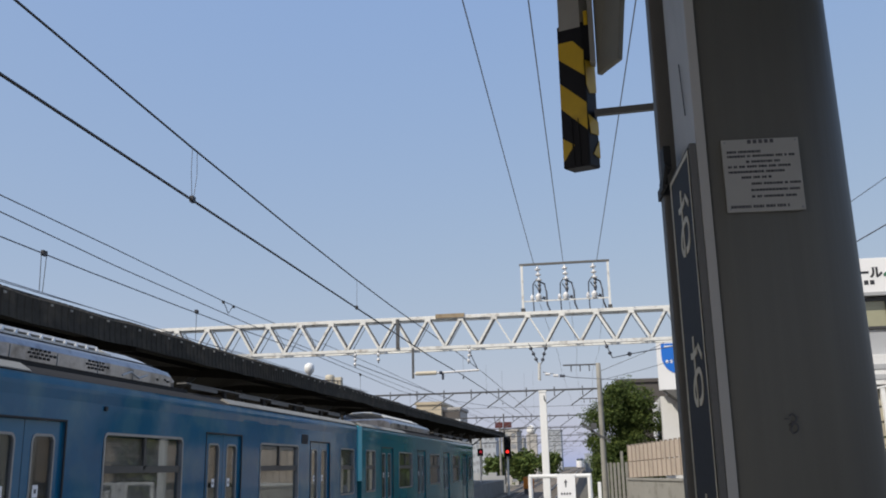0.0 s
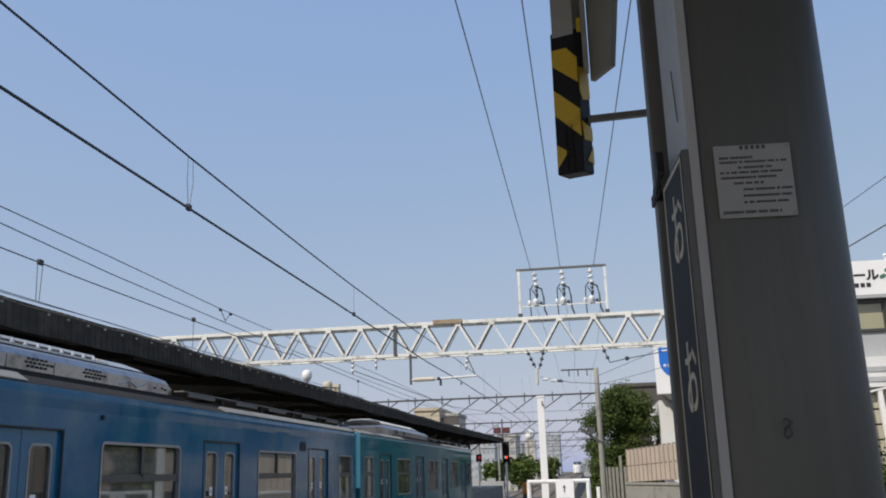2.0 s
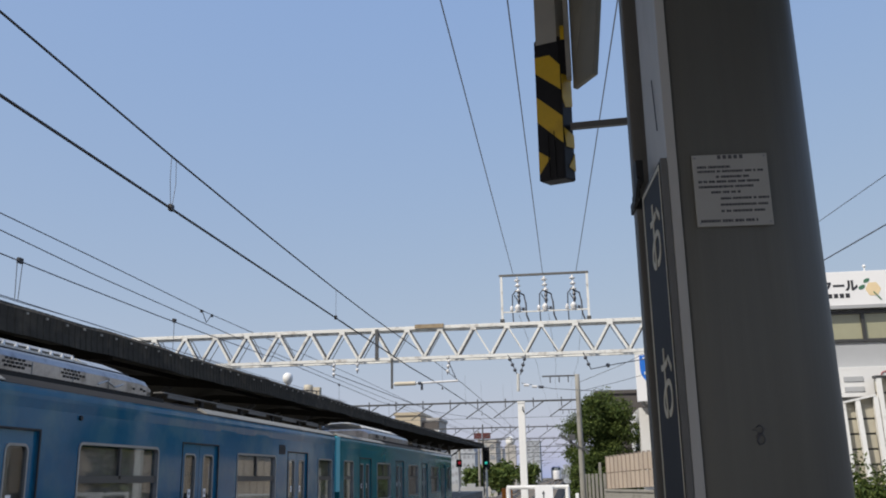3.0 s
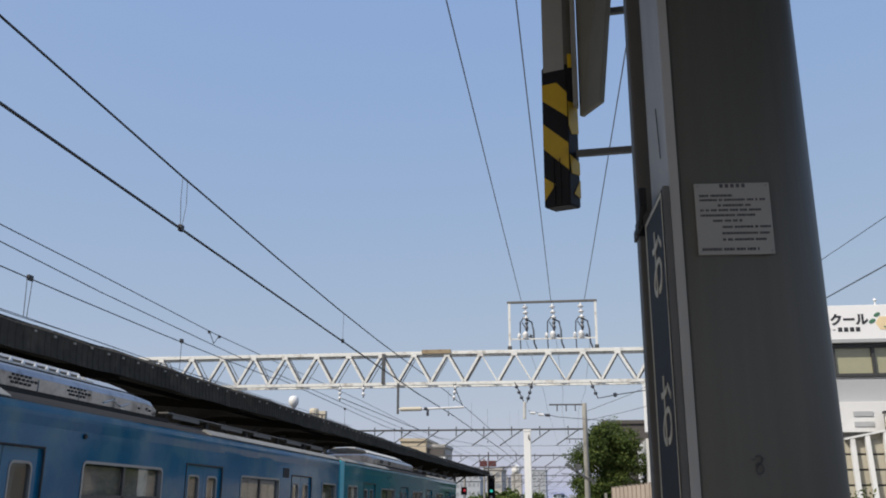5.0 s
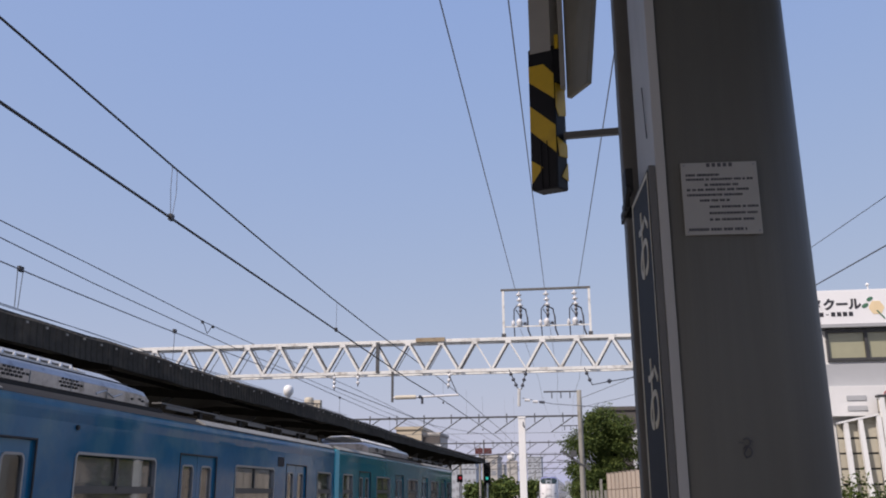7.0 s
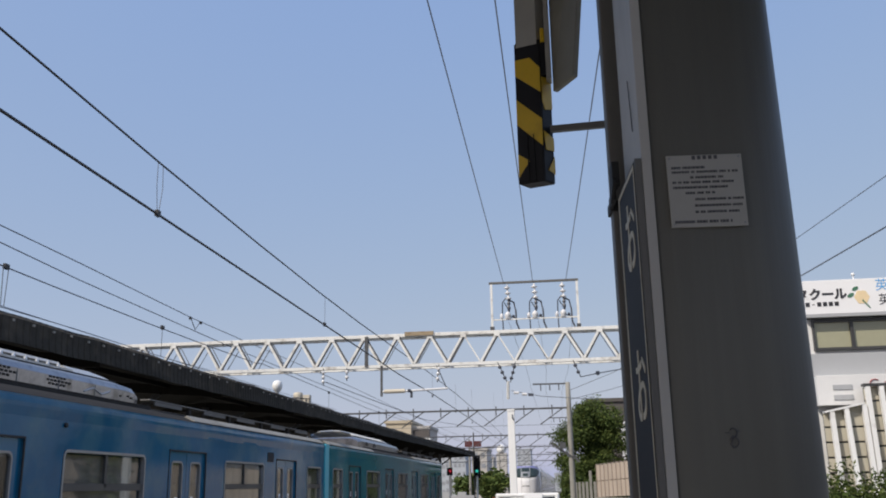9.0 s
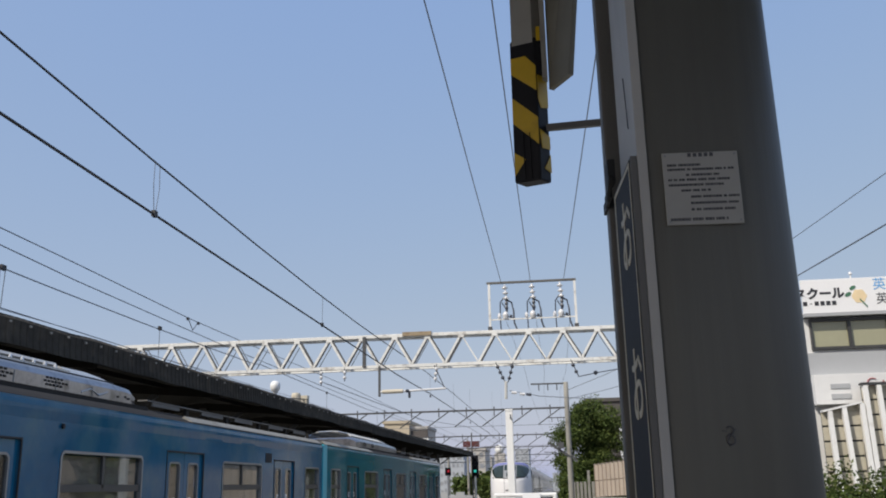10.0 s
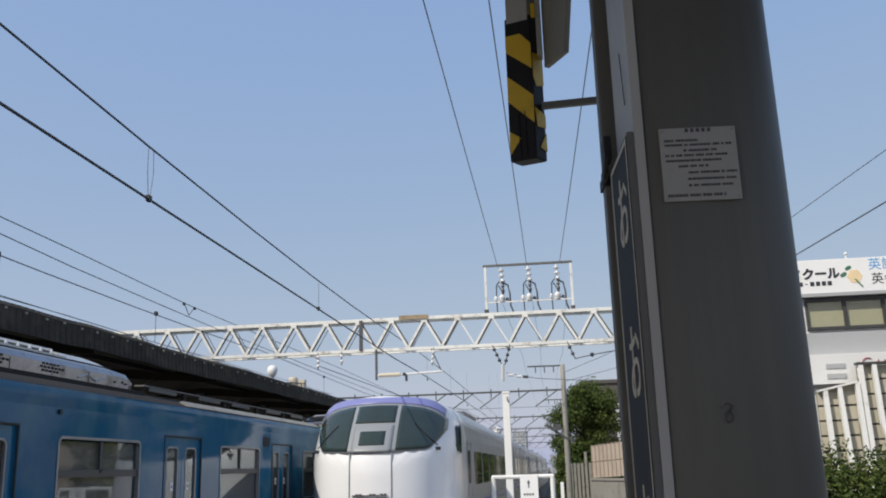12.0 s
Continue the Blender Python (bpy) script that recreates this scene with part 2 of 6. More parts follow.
def beam(bm, p, q, w, h=None, up=(0, 0, 1)):
    """A bar of rectangular section from p to q."""
    h = w if h is None else h
    p, q = Vector(p), Vector(q)
    d = (q - p).normalized()
    u = Vector(up)
    if abs(d.dot(u)) > 0.98:
        u = Vector((0, 1, 0))
    s = d.cross(u).normalized()
    u = s.cross(d)
    ring = []
    for o in (p, q):
        ring.append([bm.verts.new(o + s * a * w / 2 + u * b * h / 2) for a, b in ((-1, -1), (1, -1), (1, 1), (-1, 1))])
    a, b = ring
    for i in range(4):
        bm.faces.new((a[i], a[(i + 1) % 4], b[(i + 1) % 4], b[i]))
    bm.faces.new(a[::-1])
    bm.faces.new(b)
    return bm


def tube(bm, pts, r, n=6, r2=None):
    """A round bar along points; r2: the radius at its end."""
    pts = [Vector(p) for p in pts]
    rings = []
    for i, p in enumerate(pts):
        d = (pts[min(i + 1, len(pts) - 1)] - pts[max(i - 1, 0)]).normalized()
        u = Vector((0, 0, 1)) if abs(d.z) < 0.9 else Vector((0, 1, 0))
        s = d.cross(u).normalized()
        u = s.cross(d)
        rr = r if r2 is None else r + (r2 - r) * i / (len(pts) - 1)
        rings.append([bm.verts.new(p + s * rr * math.cos(a) + u * rr * math.sin(a)) for a in
                      (2 * math.pi * k / n for k in range(n))])
    for a, b in zip(rings, rings[1:]):
        for i in range(n):
            bm.faces.new((a[i], a[(i + 1) % n], b[(i + 1) % n], b[i]))
    bm.faces.new(rings[0][::-1])
    bm.faces.new(rings[-1])
    return bm


def lathe(bm, at, prof, n=12):
    """A turned form about the vertical through at; prof: (radius, height)."""
    rings = [[bm.verts.new((at[0] + r * math.cos(2 * math.pi * k / n), at[1] + r * math.sin(2 * math.pi * k / n), at[2] + z))
              for k in range(n)] for r, z in prof]
    for a, b in zip(rings, rings[1:]):
        for i in range(n):
            bm.faces.new((a[i], a[(i + 1) % n], b[(i + 1) % n], b[i]))
    bm.faces.new(rings[0][::-1])
    bm.faces.new(rings[-1])
    return bm


def prism(bm, outline, axis, a, b):
    """A flat outline of (u, v) pushed from a to b along an axis: 'x' takes (y, z), 'y' takes (x, z), 'z' takes (x, y)."""
    def at(u, v, w):
        return {"x": (w, u, v), "y": (u, w, v), "z": (u, v, w)}[axis]
    r0 = [bm.verts.new(at(u, v, a)) for u, v in outline]
    r1 = [bm.verts.new(at(u, v, b)) for u, v in outline]
    n = len(outline)
    for i in range(n):
        bm.faces.new((r0[i], r0[(i + 1) % n], r1[(i + 1) % n], r1[i]))
    bm.faces.new(r0[::-1])
    bm.faces.new(r1)
    bmesh.ops.recalc_face_normals(bm, faces=bm.faces[:])
    return bm


def rounded(y0, y1, z0, z1, r, n=5):
    out = []
    for cy, cz, a0 in ((y1 - r, z1 - r, 0), (y0 + r, z1 - r, 90), (y0 + r, z0 + r, 180), (y1 - r, z0 + r, 270)):
        for k in range(n + 1):
            a = radians(a0 + 90 * k / n)
            out.append((cy + r * math.cos(a), cz + r * math.sin(a)))
    return out


def ring_prism(bm, outer, inner, axis, a, b):
    """A frame between two outlines with as many corners, pushed along an axis."""
    def at(u, v, w):
        return {"x": (w, u, v), "y": (u, w, v), "z": (u, v, w)}[axis]
    o0, o1, i0, i1 = [[bm.verts.new(at(u, v, w)) for u, v in o] for o, w in ((outer, a), (outer, b), (inner, a), (inner, b))]
    n = len(outer)
    for i in range(n):
        j = (i + 1) % n
        for q in ((o0[i], o0[j], o1[j], o1[i]), (i0[j], i0[i], i1[i], i1[j]), (o1[i], o1[j], i1[j], i1[i]), (o0[j], o0[i], i0[i], i0[j])):
            bm.faces.new(q)
    bmesh.ops.recalc_face_normals(bm, faces=bm.faces[:])
    return bm


def words(name, text, size, m, mat, parent, depth=0.002, bold=0.0):
    """Raised lettering with the built-in font, made into a mesh; its pose m is in the parent's space."""
    cu = bpy.data.curves.new(name, "FONT")
    cu.body, cu.size, cu.extrude, cu.offset = text, size, depth, bold
    cu.align_x, cu.align_y = "CENTER", "CENTER"
    tmp = new(name, cu)
    bpy.context.view_layer.update()
    me = bpy.data.meshes.new_from_object(tmp.evaluated_get(bpy.context.evaluated_depsgraph_get()))
    bpy.data.objects.remove(tmp)
    me.materials.clear()
    me.materials.append(mat)
    ob = new(name, me)
    ob.parent = parent
    ob.matrix_basis = m
    return ob


# ---- setting ----
def ground():
    bm = bmesh.new()
    box(bm, -900, 900, -300, 2500, RAIL - 0.9, RAIL - 0.42)
    tagged(part("ground", bm, M_EARTH), "dry earth and gravel running out to the horizon", "ground", kind="structure")
    ys = [-40, 0, 40] + list(range(50, 200, 10)) + list(range(200, 480, 20))

    def loft(outline):
        """An outline of (x, z) carried along the line."""
        bm = bmesh.new()
        rings = []
        for y in ys:
            dx, dz = climb(y)
            rings.append([bm.verts.new((x + dx, y, z + (dz if up else 0.0))) for x, z, up in outline])
        n = len(outline)
        for p, q in zip(rings, rings[1:]):
            for k in range(n):
                bm.faces.new((p[k], p[(k + 1) % n], q[(k + 1) % n], q[k]))
        bm.faces.new(rings[0][::-1])
        bm.faces.new(rings[-1])
        bmesh.ops.recalc_face_normals(bm, faces=bm.faces[:])
        return bm
    bed = [(-9.4, RAIL - 0.42, False), (-1.4, RAIL - 0.42, False), (-1.9, RAIL - 0.16, True), (-8.5, RAIL - 0.16, True)]
    tagged(part("track_bed", loft(bed), M_BALLAST), "grey-brown crushed stone ballast under the two tracks", "ballast", kind="structure")
    for tx, rz in ((TRACK_E, RAIL_E), (TRACK_L, RAIL)):
        for sx in (-0.56, 0.56):
            x = tx + sx
            o = [(x - 0.06, rz - 0.15), (x + 0.06, rz - 0.15), (x + 0.02, rz - 0.12), (x + 0.02, rz - 0.05), (x + 0.033, rz - 0.04),
                 (x + 0.033, rz), (x - 0.033, rz), (x - 0.033, rz - 0.04), (x - 0.02, rz - 0.05), (x - 0.02, rz - 0.12)]
            tagged(part("rail", loft([(u, v, True) for u, v in o]), M_RAIL), "worn steel rail with a bright running surface", "rail", "rails of the tracks", kind="structure")
        bm = bmesh.new()
        for k in range(330):
            y = 20 + k * 0.65
            dx, dz = climb(y)
            box(bm, tx + dx - 1.0, tx + dx + 1.0, y - 0.1, y + 0.1, rz + dz - 0.30, rz + dz - 0.15)
        tagged(part("sleepers", bm, M_SLEEPER), "rows of concrete sleepers in the ballast", "sleepers", kind="stuff")


def near_platform():
    bm = boxed(-1.75, 7.0, -40, 20.6, RAIL - 0.42, 0.0)
    tagged(part("platform_near", bm, M_CONC_D), "worn grey concrete platform that ends beyond the white fence", "platform", kind="structure")
    bm = boxed(-1.83, -1.45, -40, 20.6, 0.0, 0.012)
    tagged(part("platform_edge", bm, M_WHITE), "pale painted strip along the platform's edge", "platform edge", kind="structure")
    # the roof over the camera, which keeps the pillar in shade
    bm = boxed(-1.85, 2.3, -40, 2.60, 3.55, 3.75)
    tagged(part("canopy_near", bm, M_CANOPY), "dark roof over the near platform, just out of view", "canopy", kind="structure")


def roofline(y):
    """How far the canopy and platform have risen at y."""
    u = min(1.0, max(0.0, (y - 8.0) / 26.0))
    return climb(y)[1] + 0.10 * u * u * (3 - 2 * u)


def along(outline, ys, rise=roofline):
    """An outline of (x, z) carried along y, rising with the line."""
    bm = bmesh.new()
    rings = [[bm.verts.new((x, y, z + rise(y))) for x, z in outline] for y in ys]
    n = len(outline)
    for p, q in zip(rings, rings[1:]):
        for k in range(n):
            bm.faces.new((p[k], p[(k + 1) % n], q[(k + 1) % n], q[k]))
    bm.faces.new(rings[0][::-1])
    bm.faces.new(rings[-1])
    bmesh.ops.recalc_face_normals(bm, faces=bm.faces[:])
    return bm


def far_platform():
    ys = [-30, 0, 40, 48, 56, 64, 72, 80, 86]
    bm = along([(-14.5, RAIL - 0.42), (-8.45, RAIL - 0.42), (-8.45, 0.0), (-14.5, 0.0)], ys, lambda y: climb(y)[1])
    tagged(part("platform_far", bm, M_CONC_D), "grey concrete island platform behind the blue train", "platform", kind="structure")
    can = empty("canopy_far", "long dark platform canopy with a ribbed slate-grey fascia", "canopy", kind="structure")
    # ribbed fascia
    bm = bmesh.new()
    prof, y = [], -6.0
    while y < 82.0:
        prof += [(-7.80, y), (-7.80, y + 0.10), (-7.814, y + 0.115), (-7.814, y + 0.165)]
        y += 0.18
    rows = []
    for z, dx in ((3.63, 0.02), (3.80, 0.0), (4.00, 0.0), (4.07, -0.10)):
        rows.append([bm.verts.new((x + dx + 0.008 * math.sin(yy * 1.7) + 0.006 * math.sin(yy * 5.3), yy,
                                   z + 0.012 * math.sin(yy * 0.9) + 0.008 * math.sin(yy * 3.1) + roofline(yy))) for x, yy in prof])
    for a, b in zip(rows, rows[1:]):
        for i in range(len(a) - 1):
            bm.faces.new((a[i], a[i + 1], b[i + 1], b[i]))
    part("fascia", bm, M_FASCIA, can, "ribbed dark fascia boards, weathered")
    roof = [(-7.87, 3.70), (-7.87, 4.05), (-10.8, 4.32), (-13.8, 4.05), (-13.8, 3.50), (-13.7, 3.50), (-10.8, 4.20), (-8.0, 3.95), (-8.0, 3.70)]
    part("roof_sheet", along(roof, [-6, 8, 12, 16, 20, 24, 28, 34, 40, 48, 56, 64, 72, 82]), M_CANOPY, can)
    part("end_board", prism(bmesh.new(), [(-7.82, 3.64 + roofline(82)), (-7.82, 4.05 + roofline(82)), (-10.8, 4.32 + roofline(82)), (-13.8, 4.05 + roofline(82)), (-13.8, 3.5 + roofline(82))], "y", 82.0, 82.12), M_FASCIA, can)
    # bolt heads along the fascia's upper edge, some of them lost
    rnd = random.Random(21)
    me = finish(boxed(-0.012, 0.012, -0.026, 0.026, -0.016, 0.016, bevel=0.004), "bolt", M_BOLT)
    for k in range(86):
        if rnd.random() < 0.85:
            shared("bolt", me, can, (-7.79, -2 + k * 0.54 + 0.06 * rnd.random(), 3.935 + 0.02 * rnd.random() + roofline(-2 + k * 0.54)))
    # cross beams and columns underneath
    for k in range(15):
        y = -3 + k * 6.0
        dz = roofline(y)
        bm = bmesh.new()
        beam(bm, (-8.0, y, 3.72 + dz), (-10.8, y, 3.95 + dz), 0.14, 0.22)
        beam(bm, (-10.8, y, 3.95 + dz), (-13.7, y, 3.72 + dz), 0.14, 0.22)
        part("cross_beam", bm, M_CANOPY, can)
        bm = bmesh.new()
        beam(bm, (-10.8, y, 0), (-10.8, y, 3.9 + dz), 0.22, 0.22)
        beam(bm, (-10.8, y, 2.9 + dz), (-9.6, y, 3.75 + dz), 0.10, 0.12)
        part("column", bm, M_STEEL_D, can)
    for x, z in ((-8.5, 3.86), (-9.4, 3.93)):
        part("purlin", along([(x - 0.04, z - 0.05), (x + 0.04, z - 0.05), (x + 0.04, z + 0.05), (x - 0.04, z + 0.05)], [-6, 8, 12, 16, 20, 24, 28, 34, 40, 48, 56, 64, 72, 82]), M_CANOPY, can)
    # pale line of pipe along the top
    bm = bmesh.new()
    tube(bm, [(-7.95, y, 4.13 + 0.012 * math.sin(y) + roofline(y)) for y in range(-4, 34, 2)], 0.006)
    part("edge_cable", bm, M_WIRE_G, can)


def dome_on_roof():
    d = empty("roof_aerial", "white weather dome and small tank on the canopy roof", "aerial", at=(-9.20, 29.0, 4.26))
    bm = bmesh.new()
    lathe(bm, (0, 0, 0), [(0.05, 0.0), (0.06, 0.34), (0.10, 0.38), (0.15, 0.45), (0.17, 0.55), (0.15, 0.66), (0.08, 0.72), (0.02, 0.735)], 16)
    part("dome", bm, M_WHITE, d, smooth=True)
    bm = bmesh.new()
    lathe(bm, (0.36, 1.2, 0.02), [(0.15, 0.0), (0.165, 0.04), (0.165, 0.34), (0.14, 0.41), (0.02, 0.43)], 14)
    part("tank", bm, M_BEIGE_T, d, "beige tank")
    part("cabinet", boxed(0.56, 0.78, 1.1, 1.35, 0.0, 0.34, bevel=0.01), M_BEIGE_T, d)
    bm = bmesh.new()
    for z in (0.2, 0.02):
        beam(bm, (-0.3, -0.2, z), (0.8, 1.12, z), 0.03)
    for k in range(3):
        beam(bm, (-0.3 + k * 0.5, -0.2 + k * 0.6, -0.05), (-0.3 + k * 0.5, -0.2 + k * 0.6, 0.2), 0.03)
    part("stand", bm, M_STEEL_D, d)


# ---- the pillar and what it carries ----
PIL = pose(0.236, 1.665, 0, 0, 0, 4.0)


def pillar():
    p = empty("platform_pillar", "grey painted steel platform pillar with rounded corners, in shade", "pillar", kind="structure")
    p.matrix_basis = PIL
    w, d = 0.268, 0.275
    out = []
    for cx, cy, r, a0 in ((w - 0.045, d - 0.045, 0.045, 0), (0.02, d - 0.02, 0.02, 90), (0.010, 0.012, 0.010, 180)):
        for k in range(9):
            q = radians(a0 + 90 * k / 8)
            out.append((cx + r * math.cos(q), cy + r * math.sin(q)))
    for k in range(1, 9):       # flat front with a faint bow
        q = k / 8
        out.append((0.010 + (w - 0.150) * q, 0.003 * q ** 3))
    for k in range(1, 15):      # wide round corner
        q = radians(90 * k / 14)
        out.append((w - 0.140 + 0.140 * math.sin(q) ** 0.92, 0.003 + 0.085 * (1 - math.cos(q)) ** 1.15))
    bm = bmesh.new()
    prism(bm, out, "z", 0.0, 3.55)
    for v in bm.verts:
        if v.co.z < 1 and v.co.x > 0.1:
            v.co.x += 0.024
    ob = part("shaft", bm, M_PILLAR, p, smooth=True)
    for poly in ob.data.polygons:
        if abs(poly.normal.z) > 0.9:
            poly.use_smooth = False
    # pale side face with raised edge strip; its lit look is in the colour
    part("side_plate", boxed(-0.008, -0.001, 0.0185, 0.262, 0.0, 3.54, bevel=0.002), M_PILLAR_L, p, "paler painted side plate, lightened for its lit face, scuffed")
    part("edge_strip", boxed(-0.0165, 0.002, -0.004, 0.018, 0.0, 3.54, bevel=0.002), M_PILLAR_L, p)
    bm = bmesh.new()
    beam(bm, (-0.0115, 0.12, 2.30), (-0.0115, 0.10, 2.18), 0.002, 0.002)
    part("scratch", bm, M_INK, p)
    # base plate
    part("base_plate", boxed(-0.07, w + 0.07, -0.07, d + 0.07, 0.0, 0.025, bevel=0.004), M_PILLAR, p)
    # bracket near the top
    part("bracket", boxed(w - 0.004, w + 0.03, 0.05, 0.16, 2.56, 2.60, bevel=0.004), M_PILLAR, p)
    # small painted mark on the front
    bm = bmesh.new()
    for cz, r in ((1.572, 0.006), (1.5555, 0.0075)):
        tube(bm, [(0.106 + r * math.cos(a), -0.0006, cz + 1.15 * r * math.sin(a)) for a in [radians(-125 + 25 * k) for k in range(12)]], 0.0013, 4)
    tube(bm, [(0.106, -0.0006, 1.566), (0.104, -0.0006, 1.560), (0.100, -0.0006, 1.553), (0.104, -0.0006, 1.545)], 0.0013, 4)
    tube(bm, [(0.092, -0.0006, 1.572), (0.101, -0.0006, 1.571)], 0.0007, 4)
    tube(bm, [(0.111, -0.0006, 1.575), (0.117, -0.0006, 1.573)], 0.0007, 4)
    part("painted_mark", bm, M_INK, p, "small dark hand-painted mark")

    # data plate, with lines of print too small to read
    pl = empty("data_plate", "off-white data plate with small print on the pillar", "plate")
    pl.matrix_basis = PIL
    x0, x1, z0, z1 = 0.029, 0.169, 1.9445, 2.0855
    part("panel", boxed(x0, x1, -0.006, -0.0008, z0, z1, bevel=0.0015), M_PLATE, pl)
    rnd = random.Random(4)
    rowsz = [(0.934, 0.34, 0.70, 0.05), (0.80, 0.06, 0.50, 0.032), (0.74, 0.06, 0.93, 0.030), (0.665, 0.30, 0.74, 0.030), (0.60, 0.06, 0.88, 0.030),
             (0.53, 0.06, 0.78, 0.030), (0.455, 0.22, 0.62, 0.030), (0.37, 0.34, 0.97, 0.030), (0.285, 0.33, 0.95, 0.030), (0.20, 0.33, 0.90, 0.030), (0.07, 0.05, 0.80, 0.036)]
    for fz, a, b, hh in rowsz:
        bm = bmesh.new()
        x, n = a, 0
        while x < b - 0.01:
            wdt = 0.014 + 0.028 * rnd.random()
            if hh > 0.045:
                wdt = 0.045
            box(bm, x0 + 0.14 * x, x0 + 0.14 * min(b, x + wdt), -0.0066, -0.0061, z0 + 0.145 * (fz - hh / 2), z0 + 0.145 * (fz + hh / 2))
            x += wdt + (0.028 if hh > 0.045 else 0.006 + 0.02 * (rnd.random() < 0.2))
            n += 1
        part("line_of_print", bm, M_INK, pl)
    for cx in (x0 + 0.006, x1 - 0.006):
        for cz in (z0 + 0.006, z1 - 0.006):
            bm = bmesh.new()
            tube(bm, [(cx, -0.0062, cz), (cx, -0.0075, cz)], 0.002, 8)
            part("screw", bm, M_ALU, pl)

    # upright station sign on the side of the pillar
    s = empty("station_sign", "upright dark navy station sign with cream characters", "sign")
    s.matrix_basis = PIL
    part("frame", boxed(-0.0295, -0.0172, -0.004, 0.226, 1.118, 2.084, bevel=0.0015), M_PIPE, s, "grey metal box frame")
    part("board", boxed(-0.0312, -0.0297, 0.004, 0.222, 1.124, 2.078), M_NAVY, s, "dark navy face")
    bm = bmesh.new()
    for yy, wd in ((0.008, 0.006), (0.216, 0.009)):
        box(bm, -0.0322, -0.0313, yy - wd / 2, yy + wd / 2, 1.13, 2.074)
    box(bm, -0.0322, -0.0313, 0.011, 0.2115, 2.066, 2.074)
    part("border_line", bm, M_KANA, s, "thin cream border line")
    for z in (1.945, 1.655, 1.365):
        words("character", "お", 0.160, pose(-0.0315, 0.094, z, 90, 0, -90) @ Matrix.Diagonal((0.80, 1.0, 1.0, 1.0)), M_KANA, s, 0.0012)
    # strap that holds the sign
    bm = bmesh.new()
    box(bm, -0.042, -0.0345, 0.225, 0.30, 2.075, 2.100, bevel=0.002)
    beam(bm, (-0.042, 0.245, 2.08), (-0.042, 0.19, 2.115), 0.007, 0.022)
    box(bm, -0.046, -0.030, 0.19, 0.235, 2.10, 2.150, bevel=0.003)
    part("strap", bm, M_RUBBER, s)

    # dark duct that runs up behind the sign
    dk = empty("cable_duct", "dark grey cable duct running up the pillar", "duct", kind="structure")
    dk.matrix_basis = PIL
    part("duct", boxed(-0.034, 0.020, 0.30, 0.345, 0.0, 3.54, bevel=0.006), M_PIPE, dk)
    for z in (1.35, 2.085, 2.9):
        part("clip", boxed(-0.039, 0.025, 0.294, 0.35, z - 0.012, z + 0.012, bevel=0.002), M_RUBBER, dk)


